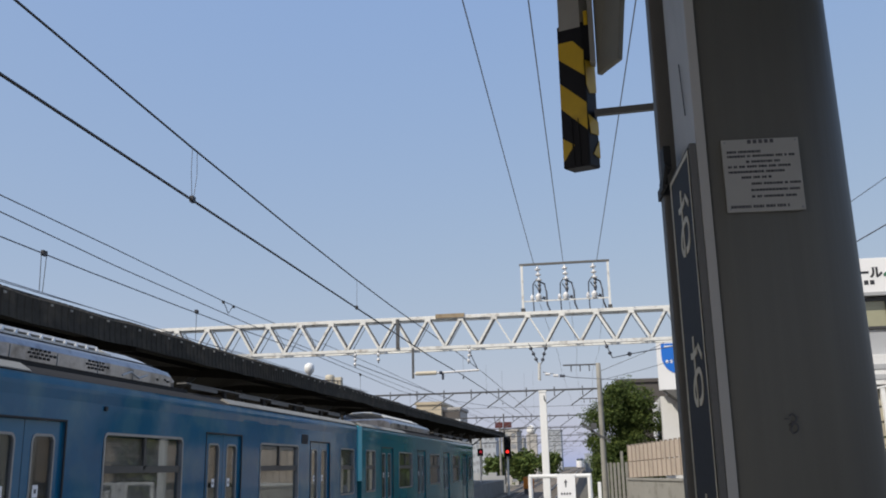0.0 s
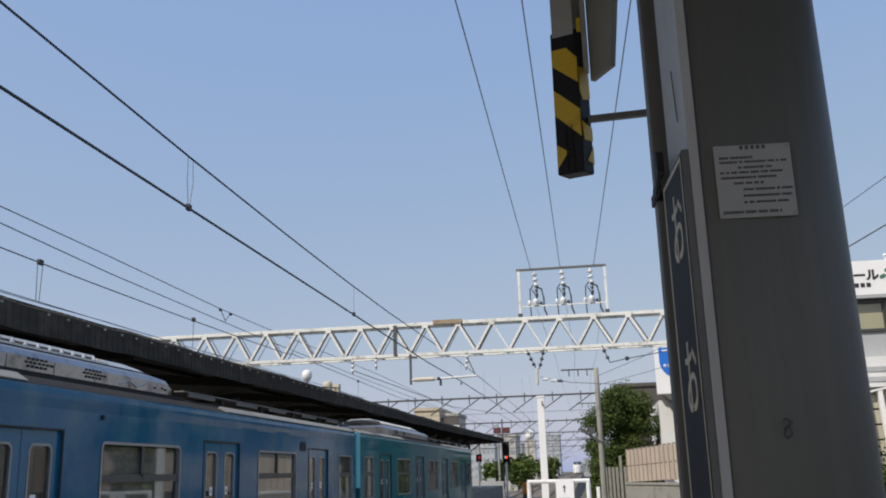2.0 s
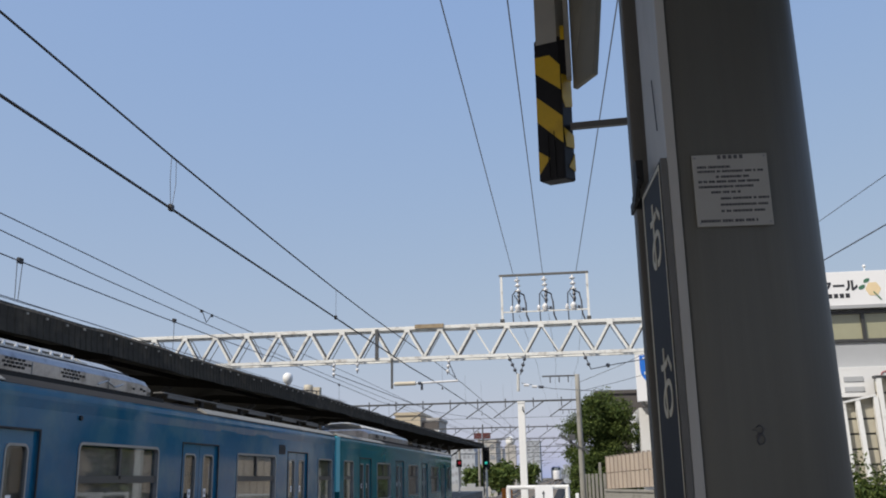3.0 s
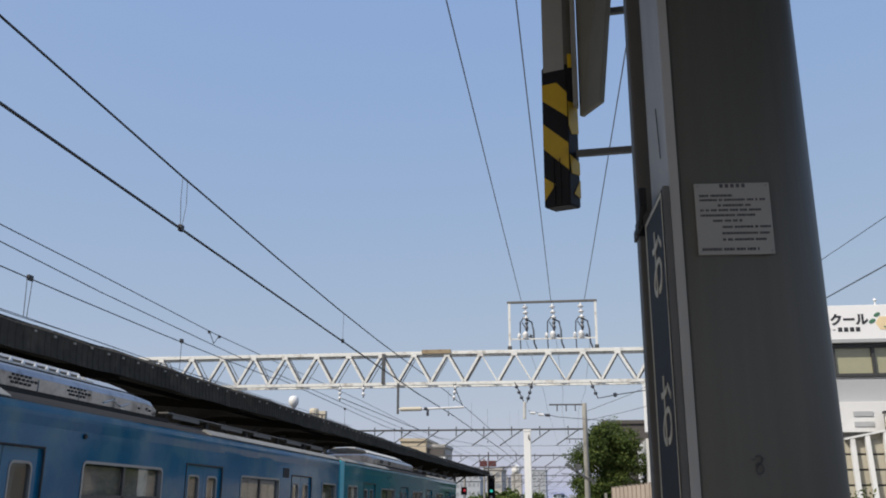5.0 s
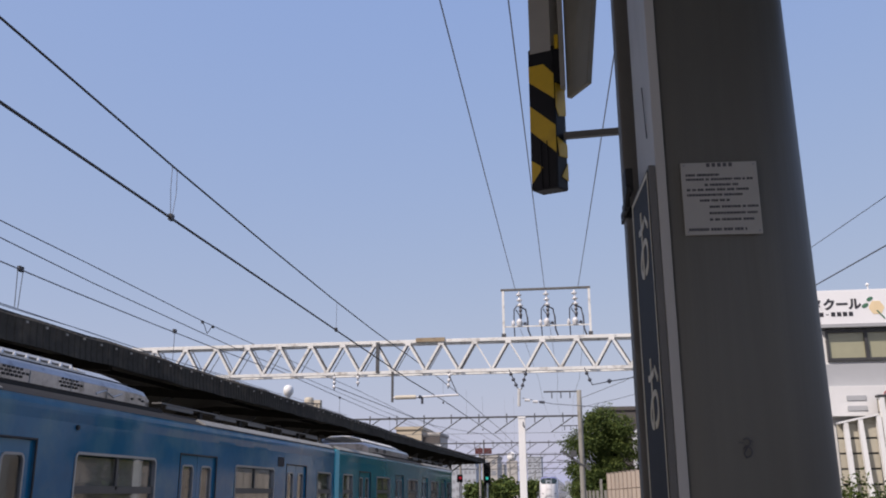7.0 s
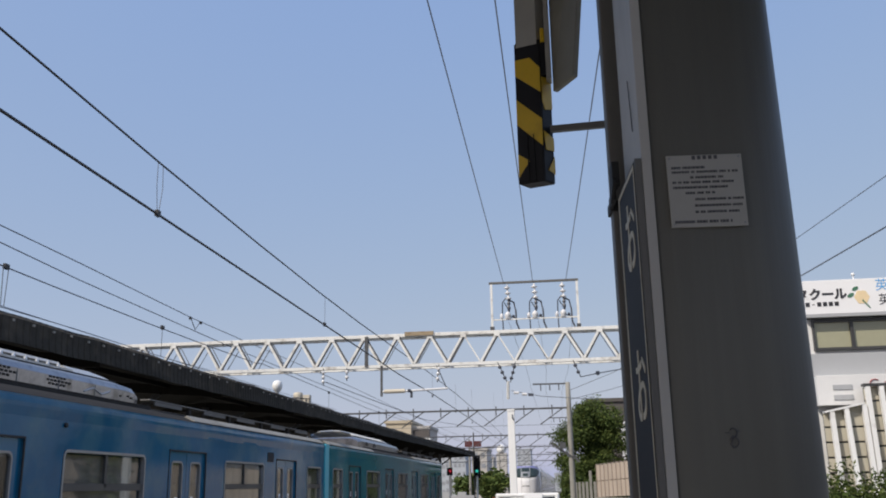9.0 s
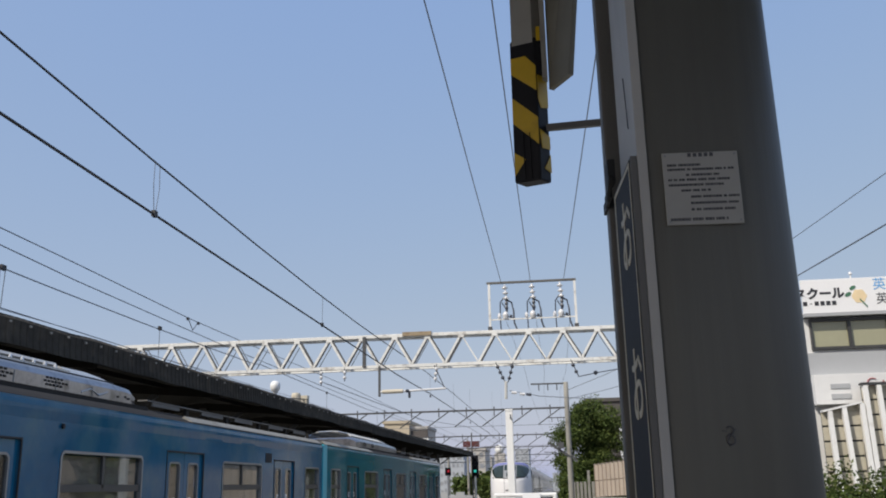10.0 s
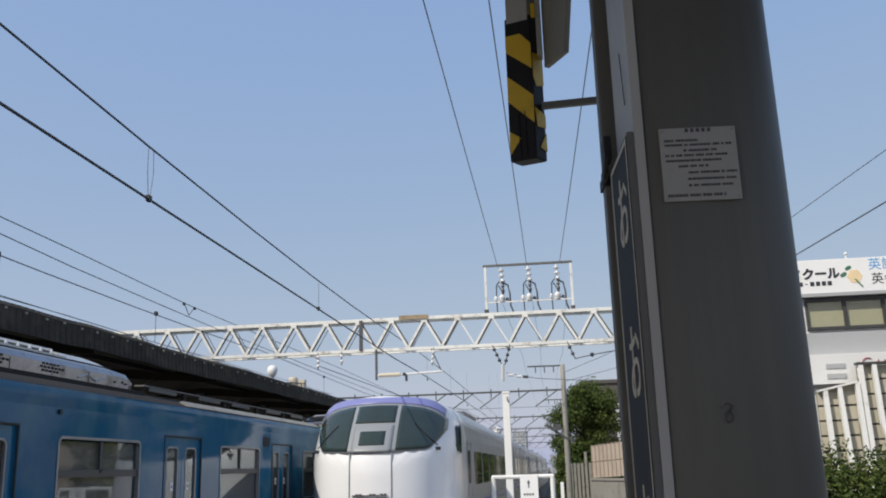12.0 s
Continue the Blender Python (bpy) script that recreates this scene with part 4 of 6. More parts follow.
def express():
    ex = empty("express_train", "white streamlined express train with a lavender brow and wide dark windscreen", "train", at=(TRACK_E, 300, RAIL_E))
    sec = express_section()
    cz = 1.9
    # shell of the nose: rings shrink from the full section to the middle of the face
    bm = bmesh.new()
    ks = [1.0, 1.0, 1.0, 0.985, 0.96, 0.92, 0.87, 0.80, 0.72, 0.62, 0.5, 0.36, 0.2, 0.07]
    under = [(-1.15 + 2.3 * k / 8, 0.30) for k in range(9)]
    rings = []
    for i, k in enumerate(ks):
        ring = []
        for x, z in sec + under:
            xx, zz = x * k, cz + (z - cz) * k
            s = nose_depth(xx, zz)
            if i < 3:
                s = (3.3, 2.8, 2.45)[i] if z < 3.0 else (3.6, 3.3, 3.0)[i]
                s = max(s, nose_depth(xx, zz) + 0.25 * (2 - i))
            ring.append(bm.verts.new((xx, s, zz)))
        rings.append(ring)
    for a, b in zip(rings, rings[1:]):
        for i in range(len(a)):
            j = (i + 1) % len(a)
            bm.faces.new((a[i], a[j], b[j], b[i]))
    last = rings[-1]
    bm.faces.new(last)
    bmesh.ops.recalc_face_normals(bm, faces=bm.faces[:])
    part("nose_shell", bm, M_WHITE_T, ex, "smooth white nose", smooth=True)

    def skin(x, z, out):
        """A point on the nose, lifted off it by out."""
        return Vector((x * (1 + out * 0.15), nose_depth(x, z) - out, z))

    def sheet(name, mat, xs, zlo, zhi, out, parent=ex, rows=10, label=""):
        """A thin panel that follows the nose between two heights given along x."""
        bm = bmesh.new()
        g0, g1 = [], []
        for x in xs:
            c0, c1 = [], []
            for r in range(rows + 1):
                z = zlo(x) + (zhi(x) - zlo(x)) * r / rows
                c0.append(bm.verts.new(skin(x, z, out)))
                c1.append(bm.verts.new(skin(x, z, -0.02)))
            g0.append(c0)
            g1.append(c1)
        for i in range(len(xs) - 1):
            for r in range(rows):
                bm.faces.new((g0[i][r], g0[i + 1][r], g0[i + 1][r + 1], g0[i][r + 1]))
        for i in range(len(xs) - 1):
            bm.faces.new((g0[i][0], g1[i][0], g1[i + 1][0], g0[i + 1][0]))
            bm.faces.new((g0[i][rows], g0[i + 1][rows], g1[i + 1][rows], g1[i][rows]))
        for r in range(rows):
            bm.faces.new((g0[0][r], g0[0][r + 1], g1[0][r + 1], g1[0][r]))
            bm.faces.new((g0[-1][r], g1[-1][r], g1[-1][r + 1], g0[-1][r + 1]))
        bmesh.ops.recalc_face_normals(bm, faces=bm.faces[:])
        return part(name, bm, mat, parent, label, smooth=True)

    def lin(a, b, n):
        return [a + (b - a) * i / n for i in range(n + 1)]

    def zb(x):
        u = abs(x) / 1.3
        return 2.77 + 0.05 * u * u + 0.40 * max(0.0, (u - 0.76) / 0.24) ** 1.4

    def zt(x):
        u = abs(x) / 1.30
        return 3.69 - 0.14 * u ** 2 - 0.20 * u ** 7
    brow = lambda x: zt(x) + 0.125 + 0.05 * abs(x) - 0.10 * max(0.0, abs(x) - 1.0)
    sheet("lavender_brow", M_LAVENDER, lin(-1.24, 1.24, 40), lambda x: zt(x) + 0.004, brow, 0.012, rows=4, label="lavender band over the windscreen")
    ws = sheet("windscreen_surround", M_FRAME_G, lin(-1.29, 1.29, 48), lambda x: zb(x) - 0.03, zt, 0.008, rows=12)
    sheet("windscreen_pane", M_WINDSCREEN, lin(-1.27, -0.45, 14), zb, lambda x: zt(x) - 0.03, 0.018, ws)
    sheet("windscreen_pane", M_WINDSCREEN, lin(0.45, 1.27, 14), zb, lambda x: zt(x) - 0.03, 0.018, ws)
    sheet("windscreen_pane", M_WINDSCREEN, lin(-0.38, 0.38, 10), lambda x: 3.30, lambda x: zt(x) - 0.035, 0.018, ws)
    sheet("front_door", M_FRAME_G, lin(-0.38, 0.38, 10), lambda x: zb(x) - 0.02, lambda x: 3.25, 0.022, ws, label="grey front door with a window")
    sheet("door_window", M_WINDSCREEN, lin(-0.24, 0.24, 6), lambda x: 2.88, lambda x: 3.14, 0.030, ws)
    # seams of the front door below the glass
    for x in (-0.39, 0.39):
        sheet("seam", M_SEAM, [x - 0.012, x + 0.012], lambda z: 0.7, lambda z: 2.73, 0.006, rows=14)
    # badge-like dark trim and handrail
    bm = bmesh.new()
    for x in lin(-0.30, 0.28, 9):
        c = skin(x, 1.99, 0.02)
        box(bm, c.x - 0.026, c.x + 0.026, c.y - 0.012, c.y + 0.012, 1.975, 1.998 + 0.02 * (round(x * 40) % 2))
    c0, c1 = skin(-0.32, 1.94, 0.03), skin(0.32, 1.94, 0.03)
    tube(bm, [c0, c1], 0.012)
    part("front_trim", bm, M_INK, ex, "dark trim bar below the door")
    # wipers
    for sx in (-1, 1):
        bm = bmesh.new()
        pts = [skin(sx * (1.16 - 0.42 * t), 2.86 + 0.42 * t, 0.035) for t in (0, 0.25, 0.5, 0.75, 1)]
        tube(bm, pts, 0.010, 5)
        p = skin(sx * 1.16, 2.80, 0.03)
        box(bm, p.x - 0.05, p.x + 0.05, p.y - 0.03, p.y + 0.03, p.z - 0.03, p.z + 0.03)
        part("wiper", bm, M_RUBBER, ws)
    # head lamps low on the nose
    for sx in (-1, 1):
        for k in range(2):
            c = skin(sx * (0.82 + 0.17 * k), 1.35, 0.0)
            bm = bmesh.new()
            tube(bm, [(c.x, c.y + 0.03, c.z), (c.x, c.y - 0.02, c.z)], 0.075, 14)
            part("head_lamp", bm, M_GLASS_D, ex)
    # cab side windows
    for sx in (-1, 1):
        bm = bmesh.new()
        o = [(1.10, 2.86), (1.16, 2.76), (1.62, 2.72), (1.70, 2.80), (1.66, 3.16), (1.55, 3.28), (1.36, 3.24)]
        x = sx * 1.452
        prism(bm, [(a + 0.58, b) for a, b in o], "x", x - sx * 0.08, x + sx * 0.006)
        part("cab_window", bm, M_WINDSCREEN, ex)
    # cars
    gap = 0.5
    start = 2.6
    secw = [(x, z) for x, z in express_section()]
    for c in range(6):
        y0 = start + c * 20.5
        y1 = y0 + (20.0 if c else 18.6)
        if c:
            y0 -= 1.4
            y1 -= 1.4
        bm = bmesh.new()
        prism(bm, [(x * 0.998, z) for x, z in secw], "y", y0, y1)
        body = part("car_body", bm, M_SILVER, ex, "silver-white car body")
        for yy in lin(y0 + 2.6, y1 - 2.4, 6)[:-1]:
            o = rounded(yy, yy + 1.9, 2.05, 2.80, 0.1, 4)
            for sx in (1, -1):
                bm2 = bmesh.new()
                prism(bm2, o, "x", sx * 1.43, sx * 1.456)
                part("side_window", bm2, M_GLASS_D, body)
        for yy in (y0 + 0.9, y1 - 1.6):
            for sx in (1, -1):
                bm2 = bmesh.new()
                ring_prism(bm2, rounded(yy, yy + 0.8, 0.9, 3.0, 0.08, 3), rounded(yy + 0.02, yy + 0.78, 0.92, 2.98, 0.07, 3), "x", sx * 1.44, sx * 1.453)
                part("door_joint", bm2, M_SEAM, body)
                bm2 = bmesh.new()
                prism(bm2, rounded(yy + 0.2, yy + 0.6, 2.1, 2.8, 0.06, 3), "x", sx * 1.44, sx * 1.456)
                part("door_window", bm2, M_GLASS_D, body)
        bm = bmesh.new()
        box(bm, -0.9, 0.9, y0 + 6, y0 + 9.5, 3.80, 3.97, bevel=0.05)
        part("roof_unit", bm, M_AC, body)
        for sx in (1, -1):
            bm = bmesh.new()
            beam(bm, (sx * 1.452, y0, 1.62), (sx * 1.452, y1, 1.62), 0.004, 0.14)
            part("waist_stripe", bm, M_LAVENDER, body)
        if c:
            bm = bmesh.new()
            box(bm, -1.2, 1.2, y0 - gap, y0, 0.6, 3.5)
            part("gangway", bm, M_RUBBER, body)
    bm = boxed(-1.25, 1.25, 1.6, 120, 0.30, 0.55)
    part("underframe", bm, M_ROOF, ex)
    bm = bmesh.new()
    for sx in (-1, 1):
        tube(bm, [(sx * 0.50, 0, 0.43), (sx * 0.62, 0, 0.43)], 0.43, 20)
    tube(bm, [(-0.5, 0, 0.43), (0.5, 0, 0.43)], 0.08, 8)
    me = finish(bm, "wheelset", M_RAIL)
    for c in range(6):
        for off in (3.6, 5.7, 17.2, 19.3):
            shared("wheelset", me, ex, (0, c * 20.5 + off, 0))
    return ex


# ---- overhead line structures ----
def gantry_main():
    g = empty("gantry", "white painted lattice gantry over the tracks, rust-stained", "gantry", "gantries over the tracks")
    ya, yb, zt, zb = 21.35, 21.80, 5.045, 4.315
    x0, x1, step = -13.6, 4.0, 0.806
    for y in (ya, yb):
        for z in (zt, zb):
            bm = bmesh.new()
            beam(bm, (x0, y, z), (x1, y, z), 0.012, 0.072)
            beam(bm, (x0, y + (0.035 if y == ya else -0.035), z + (0.036 if z == zt else -0.036)), (x1, y + (0.035 if y == ya else -0.035), z + (0.036 if z == zt else -0.036)), 0.07, 0.012)
            part("chord", bm, M_STEEL_W, g)
    # diagonals
    nx = -1.40
    k0 = int((x0 - nx) / step)
    for k in range(k0, int((x1 - nx) / step)):
        xt = nx + k * step
        for s in (-0.5, 0.5):
            slim = s > 0 and -2.4 < xt < -0.4
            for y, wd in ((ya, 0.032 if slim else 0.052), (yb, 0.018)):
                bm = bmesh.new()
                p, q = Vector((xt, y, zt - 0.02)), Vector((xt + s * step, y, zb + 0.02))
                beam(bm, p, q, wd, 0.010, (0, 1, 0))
                # back lattice takes the darker colour as painted shade
                part("diagonal", bm, M_STEEL_W if y == ya else M_STEEL_SHADED, g)
                if y == ya and not slim:
                    # angle iron's inner leg, turned back and away from the sun, shade painted in
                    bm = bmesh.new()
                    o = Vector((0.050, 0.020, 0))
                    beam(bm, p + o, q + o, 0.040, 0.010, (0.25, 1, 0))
                    part("inner_leg", bm, M_STEEL_SHADED, g)
        bm = bmesh.new()
        beam(bm, (xt, ya, zb), (xt + step * 0.5, yb, zb), 0.03)
        part("lacing", bm, M_STEEL_W, g)
        bm = bmesh.new()
        box(bm, xt - 0.07, xt + 0.07, ya - 0.012, ya - 0.006, zt - 0.10, zt + 0.02)
        part("gusset", bm, M_STEEL_W, g)
    part("patch_plate", boxed(-3.62, -2.92, ya - 0.04, ya + 0.05, zt - 0.02, zt + 0.075), M_RUST, g, "rusty tan plate on the top chord")
    for x in (x0, x1):
        bm = bmesh.new()
        for y in (ya, yb):
            beam(bm, (x, y, RAIL - 0.4 if x < 0 else 0.0), (x, y, zt + 0.05), 0.12)
        for k in range(9):
            z = 0.2 + k * 0.55
            beam(bm, (x, ya, z), (x, yb, z + 0.5), 0.05)
        part("leg", bm, M_STEEL_W, g)
    # dark upright where two beam lengths meet
    part("splice", boxed(-4.60, -4.52, ya - 0.03, ya + 0.03, zb, zt), M_STEEL_D, g)
    # frame that carries the feeders
    f = empty("feeder_rack", "slim white frame with a dark top bar, insulators hanging inside", "frame")
    y = 21.4
    for x in (-1.50, 0.55):
        bm = bmesh.new()
        beam(bm, (x, y, 5.10), (x, y, 6.21), 0.055)
        part("upright", bm, M_STEEL_W, f)
        part("foot", boxed(x - 0.05, x + 0.05, y - 0.06, y + 0.06, 5.10, 5.17), M_STEEL_D, f)
    part("top_bar", boxed(-1.555, 0.59, y - 0.035, y + 0.035, 6.215, 6.262), M_PIPE, f, "dark top bar")
    bm = bmesh.new()
    beam(bm, (-1.50, y, 5.34), (0.55, y, 5.34), 0.03)
    part("lower_bar", bm, M_STEEL_W, f)
    for x in (-1.12, -0.47, 0.20):
        s = empty("feeder_insulator", "string of insulators with dark jumper loops, hanging in the frame", "insulator", "feeder insulators")
        s.location = (x, y, 0)
        z = 6.20
        for k in range(3):
            bm = bmesh.new()
            lathe(bm, (0.012 * k, 0, z - 0.13 * (k + 1)), [(0.02, 0.12), (0.025, 0.07), (0.075, 0.045), (0.06, 0.02), (0.02, 0.0)], 10)
            part("disc", bm, M_PORC, s, smooth=True)
        bm = bmesh.new()
        lathe(bm, (0.03, 0, 5.52), [(0.02, 0.33), (0.04, 0.30), (0.022, 0.26), (0.045, 0.20), (0.022, 0.16), (0.045, 0.10), (0.02, 0.0)], 8)
        part("rod_insulator", bm, M_INS_D, s)
        bm = bmesh.new()
        lathe(bm, (0.0, 0, 5.33), [(0.03, 0.0), (0.07, 0.03), (0.06, 0.08), (0.085, 0.11), (0.05, 0.17), (0.02, 0.2)], 10)
        lathe(bm, (-0.15, 0, 5.35), [(0.02, 0.0), (0.045, 0.03), (0.04, 0.1), (0.02, 0.14)], 8)
        part("post_insulator", bm, M_PORC, s, smooth=True)
        bm = bmesh.new()
        tube(bm, [(-0.12, 0, 5.10), (-0.13, 0.02, 5.45), (-0.12, 0, 5.75), (-0.02, 0, 5.88)], 0.016, 5)
        tube(bm, [(0.05, 0, 5.80), (0.15, 0.02, 5.75), (0.19, 0.02, 5.55), (0.20, 0, 5.25), (0.26, 0, 5.08)], 0.022, 5)
        tube(bm, [(-0.08, 0, 5.75), (0.0, 0.05, 5.62), (0.06, 0, 5.40), (0.20, 0, 5.36)], 0.014, 5)
        tube(bm, [(0.1, 0, 5.42), (0.16, 0, 5.40)], 0.035, 6)
        part("jumper_loop", bm, M_INS_D, s)
    # hangers below the beam
    h = empty("registration_arm", "hanging steel post with a white steady arm for the contact wire", "registration arm")
    bm = bmesh.new()
    beam(bm, (-4.19, ya, 4.33), (-4.19, ya, 3.60), 0.05)
    part("drop_post", bm, M_STEEL_D, h)
    bm = bmesh.new()
    tube(bm, [(-4.17, ya, 3.71), (-3.5, ya, 3.715), (-2.6, ya, 3.745)], 0.026, 8)
    part("arm", bm, M_PORC, h)
    bm = bmesh.new()
    tube(bm, [(-4.12, ya - 0.01, 3.71), (-4.04, ya - 0.01, 3.711), (-3.70, ya - 0.01, 3.714), (-3.62, ya - 0.01, 3.715)], 0.05, 10)
    part("arm_insulator", bm, M_BEIGE_T, h, "cream insulator sleeve on the arm")
    bm = bmesh.new()
    lathe(bm, (-3.52, ya, 3.68), [(0.03, 0), (0.05, 0.02), (0.05, 0.05), (0.03, 0.07)], 8)
    tube(bm, [(-3.47, ya, 3.72), (-3.47, ya, 3.55)], 0.03, 6)
    part("steady_fitting", bm, M_INS_D, h)
    bm = bmesh.new()
    tube(bm, [(-2.62, ya, 3.74), (-2.86, ya, 4.30)], 0.012, 5)
    part("arm_stay", bm, M_INS_D, h)
    for x, dx, n, L in ((-5.62, 0.0, 3, 0.40), (-5.04, 0.0, 2, 0.32), (-2.80, -0.05, 3, 0.42), (-1.40, 0.20, 3, 0.46), (-0.98, -0.14, 3, 0.48), (0.36, 0.16, 2, 0.40)):
        s = empty("hanging_insulator", "small hanging insulator string under the gantry", "insulator", "insulators under the gantry")
        bm = bmesh.new()
        tube(bm, [(x, ya, zb), (x + dx, ya, zb - L)], 0.012, 5)
        part("rod", bm, M_WIRE, s)
        for k in range(n):
            bm = bmesh.new()
            t = (k + 0.8) / (n + 0.6)
            lathe(bm, (x + dx * t, ya, zb - L * t - 0.05), [(0.02, 0.08), (0.044, 0.05), (0.04, 0.02), (0.02, 0.0)], 8)
            part("disc", bm, M_PORC if dx > -0.1 and dx <= 0 else M_INS_D, s, smooth=True)
    s = empty("tension_insulator", "pale insulators and wires meeting below the gantry", "insulator")
    bm = bmesh.new()
    tube(bm, [(-1.17, ya, 3.86), (-1.19, ya + 0.1, 3.46)], 0.035, 6)
    part("yoke", bm, M_STEEL_W, s)
    for k, (xx, zz) in enumerate(((-0.98, 3.585), (-0.79, 3.545), (-0.64, 3.53))):
        bm = bmesh.new()
        tube(bm, [(xx - 0.07, ya, zz + 0.01), (xx + 0.05, ya, zz)], 0.032, 8)
        part("sleeve", bm, M_PORC if k < 2 else M_INS_D, s)
    bm = bmesh.new()
    tube(bm, [(-1.1, ya, 3.64), (-0.4, ya, 3.49), (0.9, ya, 3.38)], 0.008, 5)
    tube(bm, [(0.52, ya, 3.91), (0.95, ya + 0.3, 4.02), (2.0, ya + 1.5, 4.30), (5.5, ya + 6, 5.6)], 0.012, 5)
    lathe(bm, (0.93, ya + 0.3, 3.97), [(0.02, 0), (0.05, 0.03), (0.05, 0.08), (0.02, 0.1)], 8)
    part("stay_wire", bm, M_WIRE_G, s)


def gantry_far(y, z, xl, xr, mat, first=False):
    g = empty("gantry", "slender grey steel gantry over the tracks with slanting braces", "gantry", "gantries over the tracks")
    bm = bmesh.new()
    beam(bm, (xl, y, z), (xr, y, z), 0.08, 0.085)
    part("beam", bm, mat, g)
    x = xr - 0.35
    while x > xl + 1.5:
        bm = bmesh.new()
        beam(bm, (x, y, z), (x - 1.15, y, z - 0.78), 0.05)
        part("brace", bm, mat, g)
        bm = bmesh.new()
        beam(bm, (x - 0.55, y, z), (x - 0.55, y, z - 0.30), 0.05)
        tube(bm, [(x - 0.55, y, z + 0.05), (x - 0.55, y, z + 0.16)], 0.03, 6)
        part("stub", bm, mat, g)
        x -= 1.40
    bm = bmesh.new()
    beam(bm, (xl, y, z - 0.80), (xr, y, z - 0.80), 0.02)
    part("lower_wire", bm, M_WIRE_G, g)
    bm = bmesh.new()
    tube(bm, [(xl, y, RAIL - 0.4), (xl, y, z + 0.8)], 0.17, 10, 0.13)
    part("post", bm, M_CONC, g)


def concrete_pole(x, y, h, r=0.16, lean=0.0, arm=True):
    p = empty("concrete_pole", "weathered concrete line pole with a cross arm and small fittings", "utility pole", "concrete line poles", at=(x, y, RAIL - 0.4))
    bm = bmesh.new()
    tube(bm, [(lean * h * k / 6, 0, (h + 1.4) * k / 6) for k in range(7)], r * 1.15, 12, r * 0.86)
    part("shaft", bm, M_CONC, p, smooth=True)
    top = h + 1.4
    if arm:
        bm = bmesh.new()
        beam(bm, (lean * h, 0, top - 0.06), (-1.75, 0, top - 0.05), 0.07)
        part("cross_arm", bm, M_STEEL_D, p)
        for dx in (-1.35, -0.9, -0.45):
            bm = bmesh.new()
            tube(bm, [(dx, 0, top - 0.05), (dx, 0, top - 0.38)], 0.03, 6)
            part("hanger", bm, M_WIRE_G, p)
        bm = bmesh.new()
        beam(bm, (0.1, -0.1, top - 3.7), (-0.95, -0.1, top - 3.0), 0.10)
        beam(bm, (0.1, -0.1, top - 3.6), (0.38, -0.1, top - 3.9), 0.10)
        box(bm, -0.55, -0.25, -0.25, 0.05, top - 3.25, top - 2.95)
        part("bracket", bm, M_STEEL_D, p)
    return p


